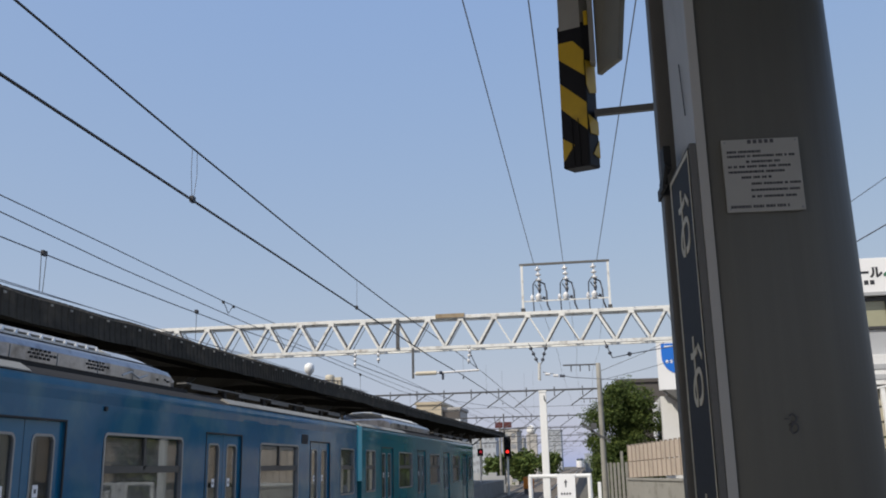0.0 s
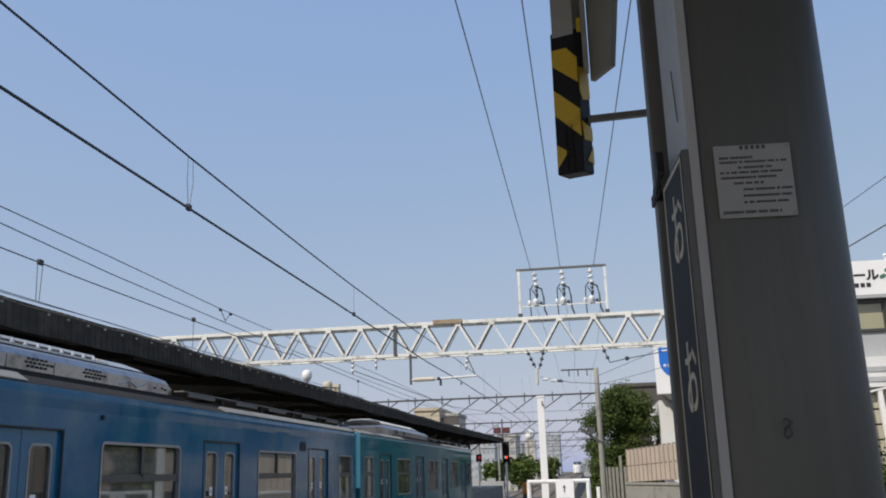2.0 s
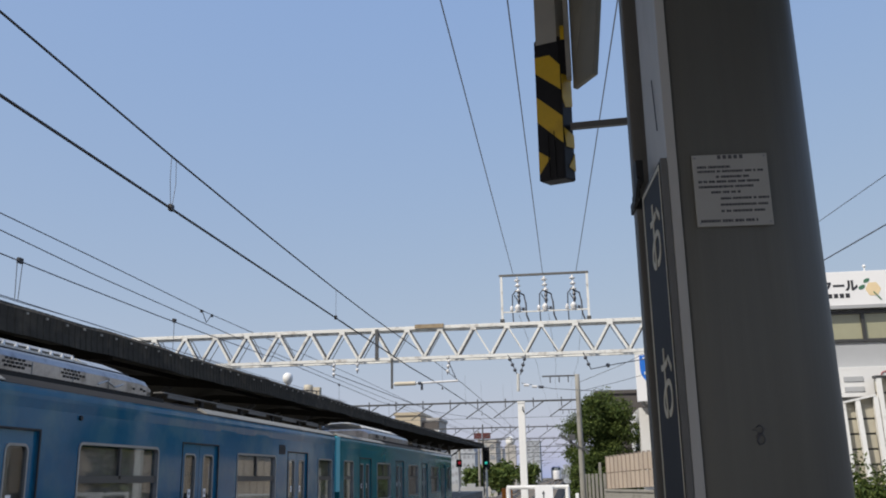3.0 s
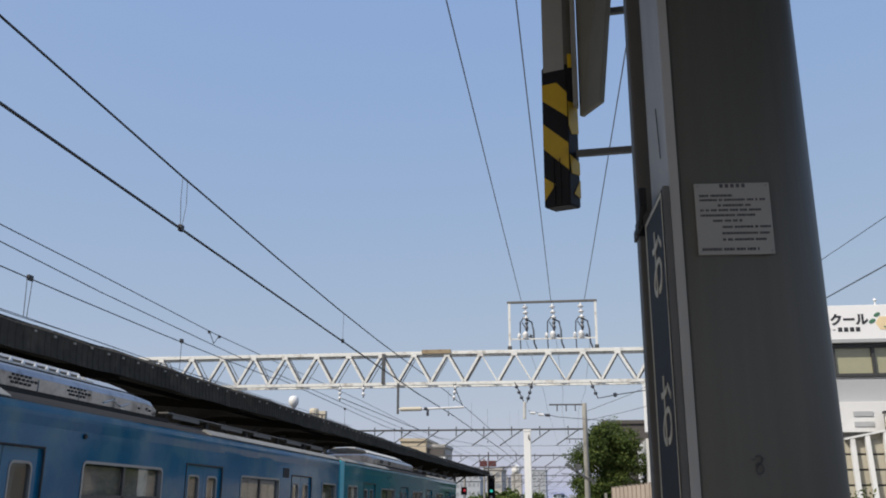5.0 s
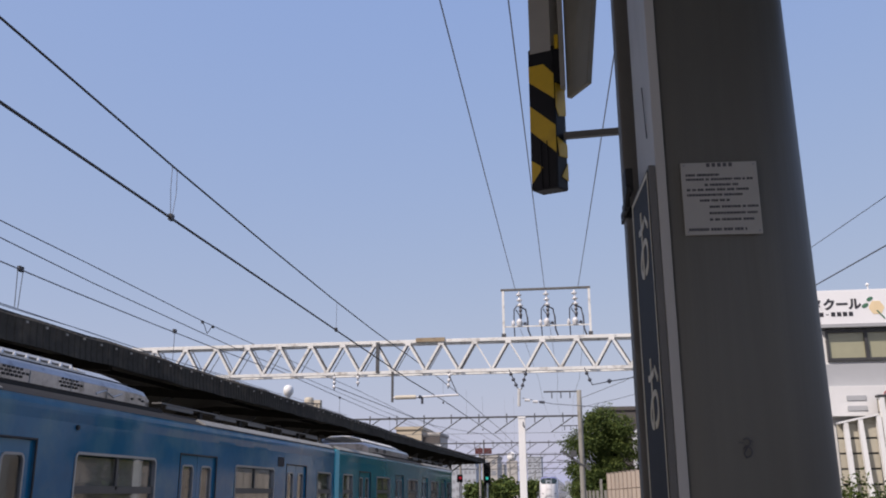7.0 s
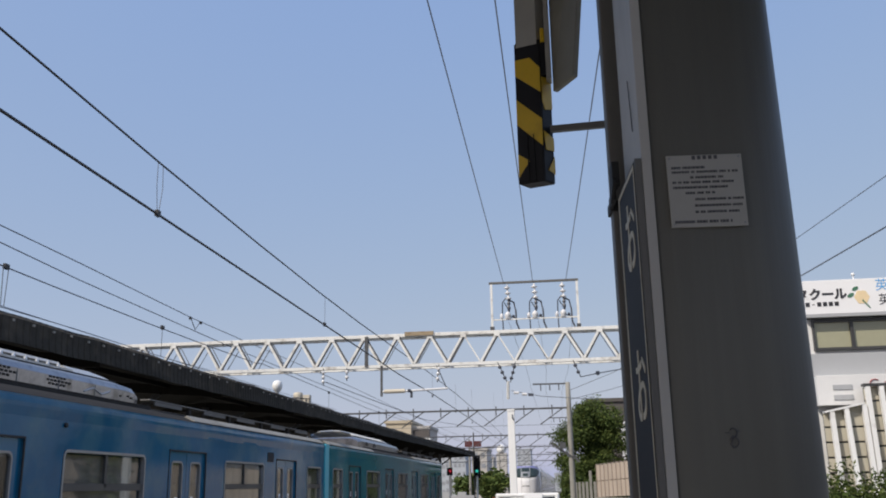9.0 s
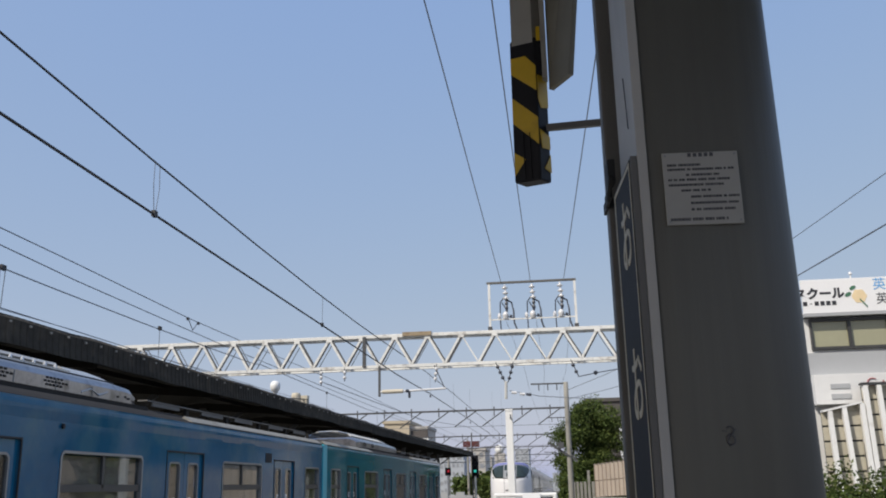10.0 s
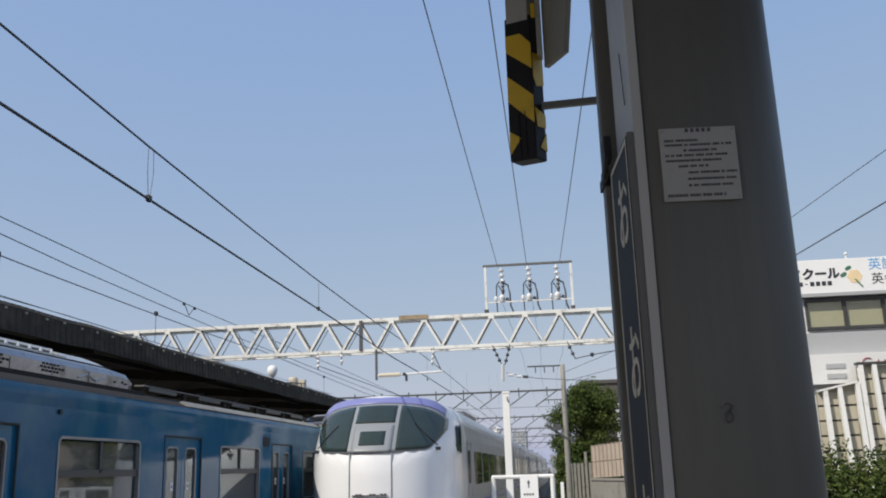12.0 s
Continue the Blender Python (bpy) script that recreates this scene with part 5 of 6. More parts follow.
def wires():
    def wire(name, pts, r, mat, label):
        bm = bmesh.new()
        tube(bm, pts, r, 6)
        tagged(part(name, bm, mat), label, "wire", "overhead wires")
    xc = -3.766

    def mess(y):
        """Height of the messenger wire between its supports."""
        return 4.586 + 0.00135 * (y - 14.0) ** 2 + (0.004 * (y - 16) if y > 16 else 0.0)
    wire("contact_wire", [(xc, y, 4.112) for y in (-12, 0, 8, 14, 21.4)] + [(xc, 27, 4.19), (xc + 0.05, 34, 4.18), (xc + 0.10, 46, 4.16), (xc - 0.1, 75, 4.1), (xc + 0.1, 105, 4.1), (xc, 240, 4.1)], 0.0125, M_WIRE, "dark thick contact wire over the express track")
    wire("messenger_wire", [(xc, y, mess(y)) for y in (-12, -4, 0, 4, 8, 11, 14, 17, 20, 21.4)] + [(xc + 0.02, 26, 4.73), (xc + 0.03, 33, 4.75), (xc + 0.05, 40, 4.71), (xc + 0.05, 46, 4.72), (xc, 60, 4.62), (xc, 75, 4.7), (xc, 105, 4.7), (xc, 240, 4.7)], 0.010, M_WIRE, "dark messenger wire above the contact wire")
    for y, two in ((2.0, True), (8.03, True), (14.4, False), (27, False), (33, False), (39, False), (52, False), (60, False)):
        d = empty("dropper", "thin wire dropper between messenger and contact wire", "dropper", "droppers")
        bm = bmesh.new()
        if two:
            for o in (-0.055, 0.055):
                tube(bm, [(xc, y + o, mess(y)), (xc + 0.004, y + o * 1.2, (mess(y) + 4.15) / 2), (xc, y + o * 0.3, 4.13)], 0.0035, 5)
        else:
            tube(bm, [(xc, y, mess(y)), (xc, y, 4.11)], 0.0035, 5)
        part("strand", bm, M_WIRE_G, d)
        part("clamp", boxed(xc - 0.018, xc + 0.018, y - 0.035, y + 0.035, 4.09, 4.15), M_WIRE, d)
    xl = -7.2
    wire("contact_wire", [(xl, y, 3.90) for y in (-6, 8, 22, 46, 76, 200)], 0.006, M_WIRE_G, "contact wire over the local track")
    wire("messenger_wire", [(xl, y, 4.41 + 0.0011 * (y - 14.5) ** 2) for y in range(-6, 22, 3)] + [(xl, 21.5, 4.5), (xl, 34, 4.40), (xl, 46, 4.55), (xl, 76, 4.6), (xl, 200, 4.6)], 0.009, M_WIRE_G, "messenger wire over the local track")
    for y, two in ((4.0, False), (10.88, True), (15.75, False), (28, False), (36, False)):
        d = empty("dropper", "thin wire dropper between messenger and contact wire", "dropper", "droppers")
        bm = bmesh.new()
        for o in ((-0.06, 0.06) if two else (0.0,)):
            tube(bm, [(xl, y + o, 4.42), (xl, y + o * 0.6, 3.90)], 0.006, 5)
        part("strand", bm, M_WIRE_G, d)
        part("clamp", boxed(xl - 0.02, xl + 0.02, y - 0.05, y + 0.05, 4.40, 4.47), M_WIRE, d)
    xa = -8.1
    wire("feeder_wire", [(xa, -8, 5.55), (xa, 4, 5.44), (xa, 11.1, 5.387), (xa, 14.2, 5.354), (xa, 19.2, 5.27), (xa, 22.2, 5.28), (xa, 34, 5.36), (xa, 46, 5.32), (xa, 80, 5.4)], 0.009, M_WIRE_G, "grey feeder wire over the canopy edge")
    wire("feeder_wire", [(xa, -8, 5.5), (xa, 4, 5.30), (xa, 11.1, 5.15), (xa, 14.3, 5.06), (xa, 20.7, 4.99), (xa, 22.2, 4.98), (xa, 34, 4.97), (xa, 46, 5.0), (xa, 80, 5.1)], 0.009, M_WIRE_G, "grey feeder wire over the canopy edge")
    d = empty("wire_spreader", "small spreader between two feeder wires", "spreader")
    bm = bmesh.new()
    tube(bm, [(xa, 19.1, 5.28), (xa, 19.4, 5.04), (xa, 19.7, 5.28)], 0.009, 5)
    for yy in (19.1, 19.7):
        box(bm, xa - 0.02, xa + 0.02, yy - 0.04, yy + 0.04, 5.22, 5.28)
    part("clips", bm, M_WIRE, d)
    for x0, y0, x1 in ((-1.10, 8.5, -1.21), (-0.42, 8.64, -0.50), (0.70, 8.87, 0.30)):
        s = (x1 - x0) / (21.5 - y0)
        wire("feeder_wire", [(x0 + s * (y - y0), y, 6.25 + 0.0005 * (y - 14) ** 2) for y in (-14, -6, 0, 4, 8.6, 13, 17, 21.4)], 0.0075, M_WIRE_G, "thin feeder wire running up to the frame")
        xe, ze = x1, 6.2
        wire("feeder_wire", [(xe + 0.1, 21.5, 5.3), (xe + 0.05, 34, 5.6), (xe - 0.2, 46, 6.1), (xe - 0.3, 80, 6.0)], 0.005, M_WIRE_G, "thin feeder wire beyond the frame")
    for z0, z1 in ((7.96, 8.56), (6.88, 7.40)):
        s = (z1 - z0) / 7.0
        wire("power_line", [(14.8, 2 * y, 1.5 + 2 * (z0 - 1.5 + s * (y - 19.8))) for y in (16, 20, 27, 34)] + [(14.8, 96.0, 13.4 if z0 > 7 else 12.6)], 0.020 if z0 > 7 else 0.034, M_WIRE_G, "dark power line over the houses")
    wire("power_line", [(0.46, 46.0, 6.05), (2.6, 45.0, 6.75), (5.6, 43.5, 8.0)], 0.014, M_WIRE_G, "dark service wire leaving the concrete pole")
    wire("power_line", [(0.46, 46.0, 5.6), (2.6, 47.0, 6.15), (5.2, 48.5, 6.95)], 0.014, M_WIRE_G, "dark service wire leaving the concrete pole")
    # further lines over the tracks, and the slant lines near the far pole
    for x, z in ((-5.6, 4.4),):
        wire("stay_wire", [(x, 21.5, 4.0), (x + 0.5, 34, 3.95), (x + 1.0, 46, z), (x + 1.0, 110, z)], 0.010, M_WIRE_G, "thin wire running on to the next gantry")


# ---- fences, poles, signals ----
def platform_end():
    f = empty("end_fence", "white tubular fence across the platform end with a white notice board", "fence")
    y = 19.0
    for x in (-1.33, -0.14):
        bm = bmesh.new()
        tube(bm, [(x, y, 0), (x, y, 1.31)], 0.045, 10)
        part("post", bm, M_WHITE, f)
    for z in (1.30, 0.72):
        bm = bmesh.new()
        tube(bm, [(-1.36, y, z), (-0.11, y, z)], 0.042, 10)
        part("rail", bm, M_WHITE, f)
    b = part("notice_board", boxed(-0.79, -0.43, y - 0.075, y - 0.05, 0.62, 1.335, bevel=0.006), M_SIGNWHITE, f, "white notice board with a black arrow")
    bm = bmesh.new()
    prism(bm, [(-0.63, 1.08), (-0.61, 1.08), (-0.605, 1.17), (-0.585, 1.17), (-0.62, 1.235), (-0.655, 1.17), (-0.635, 1.17)], "y", y - 0.080, y - 0.077)
    part("arrow", bm, M_INK, b)
    bm = bmesh.new()
    for k in range(4):
        box(bm, -0.725 + 0.055 * k, -0.69 + 0.055 * k, y - 0.080, y - 0.077, 0.935, 0.975)
    part("line_of_print", bm, M_INK, b)
    p = empty("white_post", "tall square white steel post beside the track", "post", at=(-1.055, 20.0, 0))
    part("shaft", boxed(-0.075, 0.075, -0.075, 0.075, 0, 3.06, bevel=0.012), M_WHITE, p)
    part("cap", boxed(-0.085, 0.085, -0.085, 0.085, 3.06, 3.10, bevel=0.01), M_WHITE, p)
    bm = bmesh.new()
    tube(bm, [(0.03, -0.08, 2.98), (0.03, -0.11, 2.92), (0.06, -0.10, 2.86)], 0.014, 6)
    part("hook", bm, M_STEEL_D, p)
    s = empty("short_post", "short white marker post", "post", at=(0.05, 19.6, 0))
    part("shaft", boxed(-0.035, 0.035, -0.035, 0.035, 0, 1.16, bevel=0.01), M_WHITE, s)


def signals():
    s = empty("signal", "tall colour-light signal with dark hoods beyond the platform", "railway signal", at=(-7.48, 80.0, -0.2))
    bm = bmesh.new()
    tube(bm, [(0, 0, -1.2), (0, 0, 2.6)], 0.09, 10)
    part("mast", bm, M_WHITE, s)
    part("backboard", boxed(-0.30, 0.30, 0.02, 0.10, 2.35, 4.3, bevel=0.06), M_BLACK, s)
    for z in (2.70, 3.30, 3.90):
        bm = bmesh.new()
        ring_prism(bm, [(0.17 * math.cos(a), z + 0.17 * math.sin(a)) for a in [2 * math.pi * k / 14 for k in range(14)]],
                   [(0.15 * math.cos(a), z + 0.15 * math.sin(a)) for a in [2 * math.pi * k / 14 for k in range(14)]], "y", -0.25, 0.02)
        part("hood", bm, M_BLACK, s)
    # the lamp's two-colour lens turns inside its hood
    lens = new("lens_carrier")
    lens.parent = s
    lens.location = (0, -0.02, 2.97)
    bm = boxed(-0.11, 0.11, -0.10, -0.04, -0.11, 0.11, bevel=0.05)
    part("red_lens", bm, M_RED, lens)
    bm = boxed(-0.11, 0.11, 0.04, 0.10, -0.11, 0.11, bevel=0.05)
    part("green_lens", bm, M_GREEN, lens)
    r = empty("red_marker_signal", "small red lamp signal under the far canopy", "railway signal", at=(-9.85, 80.0, 0))
    bm = bmesh.new()
    tube(bm, [(0, 0, 0), (0, 0, 2.5)], 0.06, 8)
    part("mast", bm, M_WHITE, r)
    part("head", boxed(-0.25, 0.25, 0, 0.1, 2.45, 3.1, bevel=0.05), M_BLACK, r)
    bm = bmesh.new()
    tube(bm, [(0.05, -0.06, 2.82), (0.05, 0.0, 2.82)], 0.12, 12)
    part("lamp", bm, M_RED_DIM, r)
    q = empty("indicator_signs", "dark red indicator boards on a post above the canopy's end", "indicator", at=(-8.0, 83.0, 0))
    bm = bmesh.new()
    tube(bm, [(0, 0, 0), (0, 0, 6.2)], 0.06, 8)
    part("mast", bm, M_STEEL_D, q)
    for x in (-0.45, 0.35):
        part("board", boxed(x - 0.35, x + 0.35, -0.1, 0, 4.95, 5.45, bevel=0.03), M_DKRED, q)
    return lens


def barrier_wall():
    w = empty("barrier_wall", "tan ribbed noise barrier on a concrete base", "wall", kind="structure", at=(1.48, 42.0, 0))
    w.rotation_euler = (0, 0, math.atan2(-5.7, 2.02))
    L = 16.0
    part("base", boxed(0, L, -0.15, 0.15, -1.4, 0.83), M_CONC, w)
    part("coping", boxed(0, L, -0.19, 0.19, 0.83, 0.93, bevel=0.015), M_CONC, w)
    me = finish(boxed(0.02, 0.43, -0.04, 0.04, 0, 0.66, bevel=0.012), "panel", M_WALL_B)
    mp = finish(boxed(-0.018, 0.018, -0.07, 0.07, 0, 1.42, bevel=0.008), "post", M_RUSTPOST)
    for k in range(int(L / 0.45)):
        for r in range(2):
            shared("panel", me, w, (k * 0.45, 0, 0.945 + r * 0.69 + 0.011 * k))
        shared("post", mp, w, (k * 0.45, 0, 0.93 + 0.011 * k))
    f = empty("post_row", "row of grey concrete fence posts among weeds", "fence", at=(0, 0, 0))
    for k in range(6):
        x, y = 0.55 + 0.16 * k, 46.5 - 0.8 * k
        part("fence_post", boxed(x - 0.06, x + 0.06, y - 0.06, y + 0.06, -1.4, 1.6 + (0.5 if k == 4 else 0.0), bevel=0.015), M_CONC, f)


def leafy(name, seed, blobs, count, size, label, category, trunk=None, group=""):
    """A crown of many small leaf clumps scattered in overlapping lobes, with limbs and a tapered trunk."""
    rnd = random.Random(seed)
    t = empty(name, label, category, group)
    if trunk:
        bm = bmesh.new()
        (x, y, z), h, r = trunk
        tube(bm, [(x, y, z), (x + 0.1, y, z + h * 0.35), (x - 0.05, y + 0.1, z + h * 0.7), (x + 0.1, y, z + h)], r, 9, r * 0.4)
        for (cx, cy, cz, rx, ry, rz) in blobs[:8]:
            tube(bm, [(x, y, z + h * 0.45), ((x + cx) / 2, (y + cy) / 2, (z + h * 0.5 + cz) / 2), (cx, cy, cz)], r * 0.4, 6, r * 0.08)
        part("trunk", bm, M_BARK, t)
    vs, fs, mi = [], [], []
    total = sum(b[3] * b[5] for b in blobs)
    for (cx, cy, cz, rx, ry, rz) in blobs:
        n = int(count * rx * rz / total)
        for _ in range(n):
            d = Vector((rnd.gauss(0, 1), rnd.gauss(0, 1), rnd.gauss(0, 1))).normalized()
            q = (0.40 + 0.66 * rnd.random() ** 0.6) * (0.84 + 0.62 * noise.noise(d * 2.6 + Vector((cx, cy, cz))))
            c = Vector((cx + d.x * rx * q, cy + d.y * ry * q, cz + d.z * rz * q))
            a = Vector((rnd.gauss(0, 1), rnd.gauss(0, 1), rnd.gauss(0, 0.7))).normalized()
            b = a.cross(Vector((rnd.gauss(0, 1), rnd.gauss(0, 1), rnd.gauss(0, 1)))).normalized()
            s = size * (0.55 + 0.9 * rnd.random())
            i = len(vs)
            vs += [c + a * s, c + b * s * 0.45 + a * s * 0.1, c - a * s, c - b * s * 0.45]
            fs.append((i, i + 1, i + 2, i + 3))
            # yellow-green leaves at random, and more towards lobe tops as painted sunlight
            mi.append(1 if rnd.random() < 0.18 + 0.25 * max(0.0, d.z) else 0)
    me = bpy.data.meshes.new("crown")
    me.from_pydata([tuple(v) for v in vs], [], fs)
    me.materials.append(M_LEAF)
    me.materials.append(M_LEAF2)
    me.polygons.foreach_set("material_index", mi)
    ob = new("crown", me)
    ob.parent = t
    return t


def greenery():
    # the crown: many small lobes on the limbs, with shaded hollows between them
    rnd = random.Random(14)
    lobes = [(2.0, 52, 3.2, 1.1, 1.0, 1.3), (2.6, 52, 4.6, 0.7, 0.7, 0.8), (1.2, 51.6, 2.2, 0.9, 0.8, 1.1)]
    while len(lobes) < 58:
        x, z = rnd.uniform(-0.1, 4.4), rnd.uniform(0.6, 5.7)
        if ((x - 2.1) / 2.15) ** 2 + ((z - 2.9) / 2.75) ** 2 < 1.0:
            r = rnd.uniform(0.45, 0.95)
            lobes.append((x, 51.6 + rnd.uniform(-0.9, 0.9), z, r * 1.1, r, r * 0.85))
    leafy("tree", 3, lobes, 66000, 0.062, "broad dense green tree beyond the tan barrier", "tree", ((2.0, 52, -1.4), 5.2, 0.22))
    leafy("bush", 5, [(0.55, 50, 0.9, 0.75, 0.8, 1.5), (0.9, 48, 0.4, 0.6, 0.7, 1.2), (0.25, 53, 0.6, 0.6, 0.6, 1.6), (1.4, 49, 0.9, 0.7, 0.7, 1.0)], 9000, 0.10,
          "climbing green weeds and bushes along the line", "bush")
    leafy("hedge", 8, [(x, 18 + 0.2 * math.sin(x * 3), 0.75, 0.75, 0.6, 0.95 + 0.12 * math.sin(x * 4.1)) for x in np.arange(3.9, 8.2, 0.55)], 30000, 0.045,
          "clipped sunlit green hedge in front of the white building", "hedge")


# ---- buildings ----
def side_row():
    """Unseen trees added right of the line, behind the pillar, to darken reflections."""
    for k, (x, y, h) in enumerate(((5.9, 31, 4.1), (6.3, 34, 4.3), (5.4, 36.5, 4.3), (8.6, 38.5, 6.0), (9.4, 43.0, 6.6), (11.5, 62, 7.0), (12.0, 70, 6.5), (11.0, 78, 7.0))):
        leafy("unseen_tree", 60 + k, [(x, y, h * 0.42, 0.33 * h, 0.37 * h, h * 0.45), (x + 0.5, y + 0.8, h * 0.65, 0.25 * h, 0.25 * h, h * 0.3)], 3500, 0.20,
              "dense green tree added out of view to darken reflections", "tree", ((x, y, RAIL - 0.4), h * 0.7, 0.2), "trees beside the line")


def white_building():
    b = empty("white_building", "white office building with a rooftop school signboard and yellowed windows", "building", kind="")
    y = 26.0
    part("wall", boxed(6.9, 14, y + 0.12, y + 9, RAIL - 0.4, 6.0), M_PLASTER, b)
    part("grey_spandrel", boxed(6.9, 14, y + 0.04, y + 0.12, 4.24, 4.86, bevel=0.01), M_GREYBAND, b)
    part("lower_fascia", boxed(6.9, 14, y - 0.35, y + 0.12, 3.42, 4.22, bevel=0.01), M_PLASTER, b)
    for k in range(1, 7):
        x0 = 6.06 + k * 1.035
        bm = bmesh.new()
        ring_prism(bm, [(x0 - 0.03, 4.94), (x0 + 1.00, 4.94), (x0 + 1.00, 5.80), (x0 - 0.03, 5.80)], [(x0 + 0.02, 5.02), (x0 + 0.965, 5.02), (x0 + 0.965, 5.72), (x0 + 0.02, 5.72)], "y", y + 0.0, y + 0.13)
        w = part("window", bm, M_FRAME_D, b)
        part("pane", boxed(x0 + 0.015, x0 + 0.97, y + 0.07, y + 0.09, 5.01, 5.73), M_BLIND_Y, w)
    part("window_head", boxed(6.9, 14, y - 0.02, y + 0.1, 5.83, 5.93), M_FRAME_D, b)
    for k in range(2):
        part("vent_louvre", boxed(7.30, 7.80, y - 0.375, y - 0.345, 3.83 - 0.27 * k, 3.96 - 0.27 * k, bevel=0.005), M_GREYBAND, b)
    # faded red letters, too worn to read
    bm = bmesh.new()
    tube(bm, [(8.40 + 0.13 * math.cos(radians(a)), y - 0.36, 3.98 + 0.10 * math.sin(radians(a))) for a in range(50, 330, 35)], 0.018, 5)
    part("red_letter", bm, M_REDP, b, "faded red letter")
    for x in (8.62, 8.78, 9.04, 9.17, 9.3, 9.5):
        bm = bmesh.new()
        tube(bm, [(x, y - 0.36, 3.92), (x + 0.05, y - 0.36, 4.02), (x + 0.1, y - 0.36, 3.92)], 0.014, 5)
        part("red_letter", bm, M_REDP, b, "faded red letter")
    # signboard
    s = empty("roof_signboard", "white school signboard with black lettering and a round flower drawing", "signboard")
    sb = part("panel", boxed(6.9, 14, y - 0.18, y - 0.06, 5.93, 6.88, bevel=0.015), M_SIGNWHITE, s)
    part("lower_trim", boxed(6.9, 14, y - 0.20, y - 0.04, 5.84, 5.925), M_GREYBAND, s)
    words("lettering", "スクール", 0.335, pose(7.36, y - 0.185, 6.455, 90, 0, 0), M_TXT_BLACK, sb, bold=0.016)
    for k in range(7):
        if k != 2:
            bm = boxed(6.75 + k * 0.155, 6.86 + k * 0.155, y - 0.187, y - 0.181, 6.14, 6.26)
        else:
            bm = boxed(6.77 + k * 0.155, 6.84 + k * 0.155, y - 0.187, y - 0.181, 6.185, 6.205)
        part("number_bar", bm, M_TXT_BLACK, sb)
    bm = bmesh.new()
    prism(bm, [(8.42 + 0.19 * math.cos(a) * (1 + 0.06 * math.cos(6 * a)), 6.36 + 0.19 * math.sin(a) * (1 + 0.06 * math.cos(6 * a))) for a in [2 * math.pi * k / 36 for k in range(36)]], "y", y - 0.188, y - 0.181)
    part("flower_disc", bm, M_PEACH, sb)
    for cx, cz, r in ((8.27, 6.60, 0.085), (8.13, 6.42, 0.09)):
        bm = bmesh.new()
        prism(bm, [(cx + r * math.cos(a), cz + r * 0.75 * math.sin(a + 0.5)) for a in [2 * math.pi * k / 16 for k in range(16)]], "y", y - 0.190, y - 0.182)
        part("leaf_print", bm, M_GREENP, sb)
    bm = bmesh.new()
    beam(bm, (8.42, y - 0.192, 6.28), (8.60, y - 0.192, 6.05), 0.035, 0.006, (0, 1, 0))
    part("stem_print", bm, M_GREENP, sb)
    words("lettering", "英語", 0.36, pose(9.16, y - 0.185, 6.66, 90, 0, 0), M_TXT_BLUE, sb)
    words("lettering", "英会", 0.34, pose(9.18, y - 0.185, 6.25, 90, 0, 0), M_TXT_BLACK, sb)
    bm = bmesh.new()
    tube(bm, [(8.28, y - 0.12, 6.88), (8.28, y - 0.12, 7.02)], 0.02, 6)
    lathe(bm, (8.28, y - 0.12, 6.98), [(0.03, 0), (0.055, 0.03), (0.03, 0.08)], 8)
    part("sign_lamp", bm, M_WHITE, s)
    # louvred stair screen in front
    f = empty("stair_screen", "beige boarded screen with white slanting posts beside the building", "screen", at=(0, 0, 0))
    for x0, x1, zt in ((6.9, 7.88, 3.20), (8.0, 12.0, 3.86)):
        for k in range(int((zt - 0.2) / 0.39)):
            z = zt - 0.39 * (k + 1)
            part("board", boxed(x0, x1, y - 0.62, y - 0.58, z + 0.045, z + 0.385, bevel=0.008), M_SIDING, f)
        part("backing", boxed(x0, x1, y - 0.575, y - 0.54, 0.0, zt - 0.02), M_FRAME_D, f)
    bm = bmesh.new()
    beam(bm, (6.9, y - 0.68, 3.215), (7.93, y - 0.68, 3.425), 0.24, 0.05)
    part("top_rail", bm, M_WHITE, f)
    part("top_rail", boxed(7.96, 12.0, y - 0.80, y - 0.56, 3.865, 3.93), M_FRAME_D, f, "dark top rail")
    part("gable_board", prism(bmesh.new(), [(6.9, 3.20), (7.88, 3.20), (7.88, 3.40)], "y", y - 0.60, y - 0.56), M_SIDING, f)
    for x, zt, kick in ((7.09, 3.22, 0.0), (7.46, 3.30, 0.03), (7.92, 3.40, 0.0), (8.06, 3.86, 0.0), (8.40, 3.86, 0.28), (9.05, 3.86, 0.0), (9.7, 3.86, 0.28)):
        bm = bmesh.new()
        zk = 2.3 if kick else 1.2
        beam(bm, (x, y - 0.72, zt), (x + 0.02, y - 0.78, zk), 0.115, 0.14, (0, 1, 0))
        beam(bm, (x + 0.02, y - 0.78, zk), (x + 0.02 + kick, y - 0.86, 1.0), 0.115, 0.14, (0, 1, 0))
        beam(bm, (x + 0.02 + kick, y - 0.86, 1.0), (x + 0.02 + kick, y - 0.86, -1.4), 0.115, 0.14, (0, 1, 0))
        part("post", bm, M_WHITE, f)


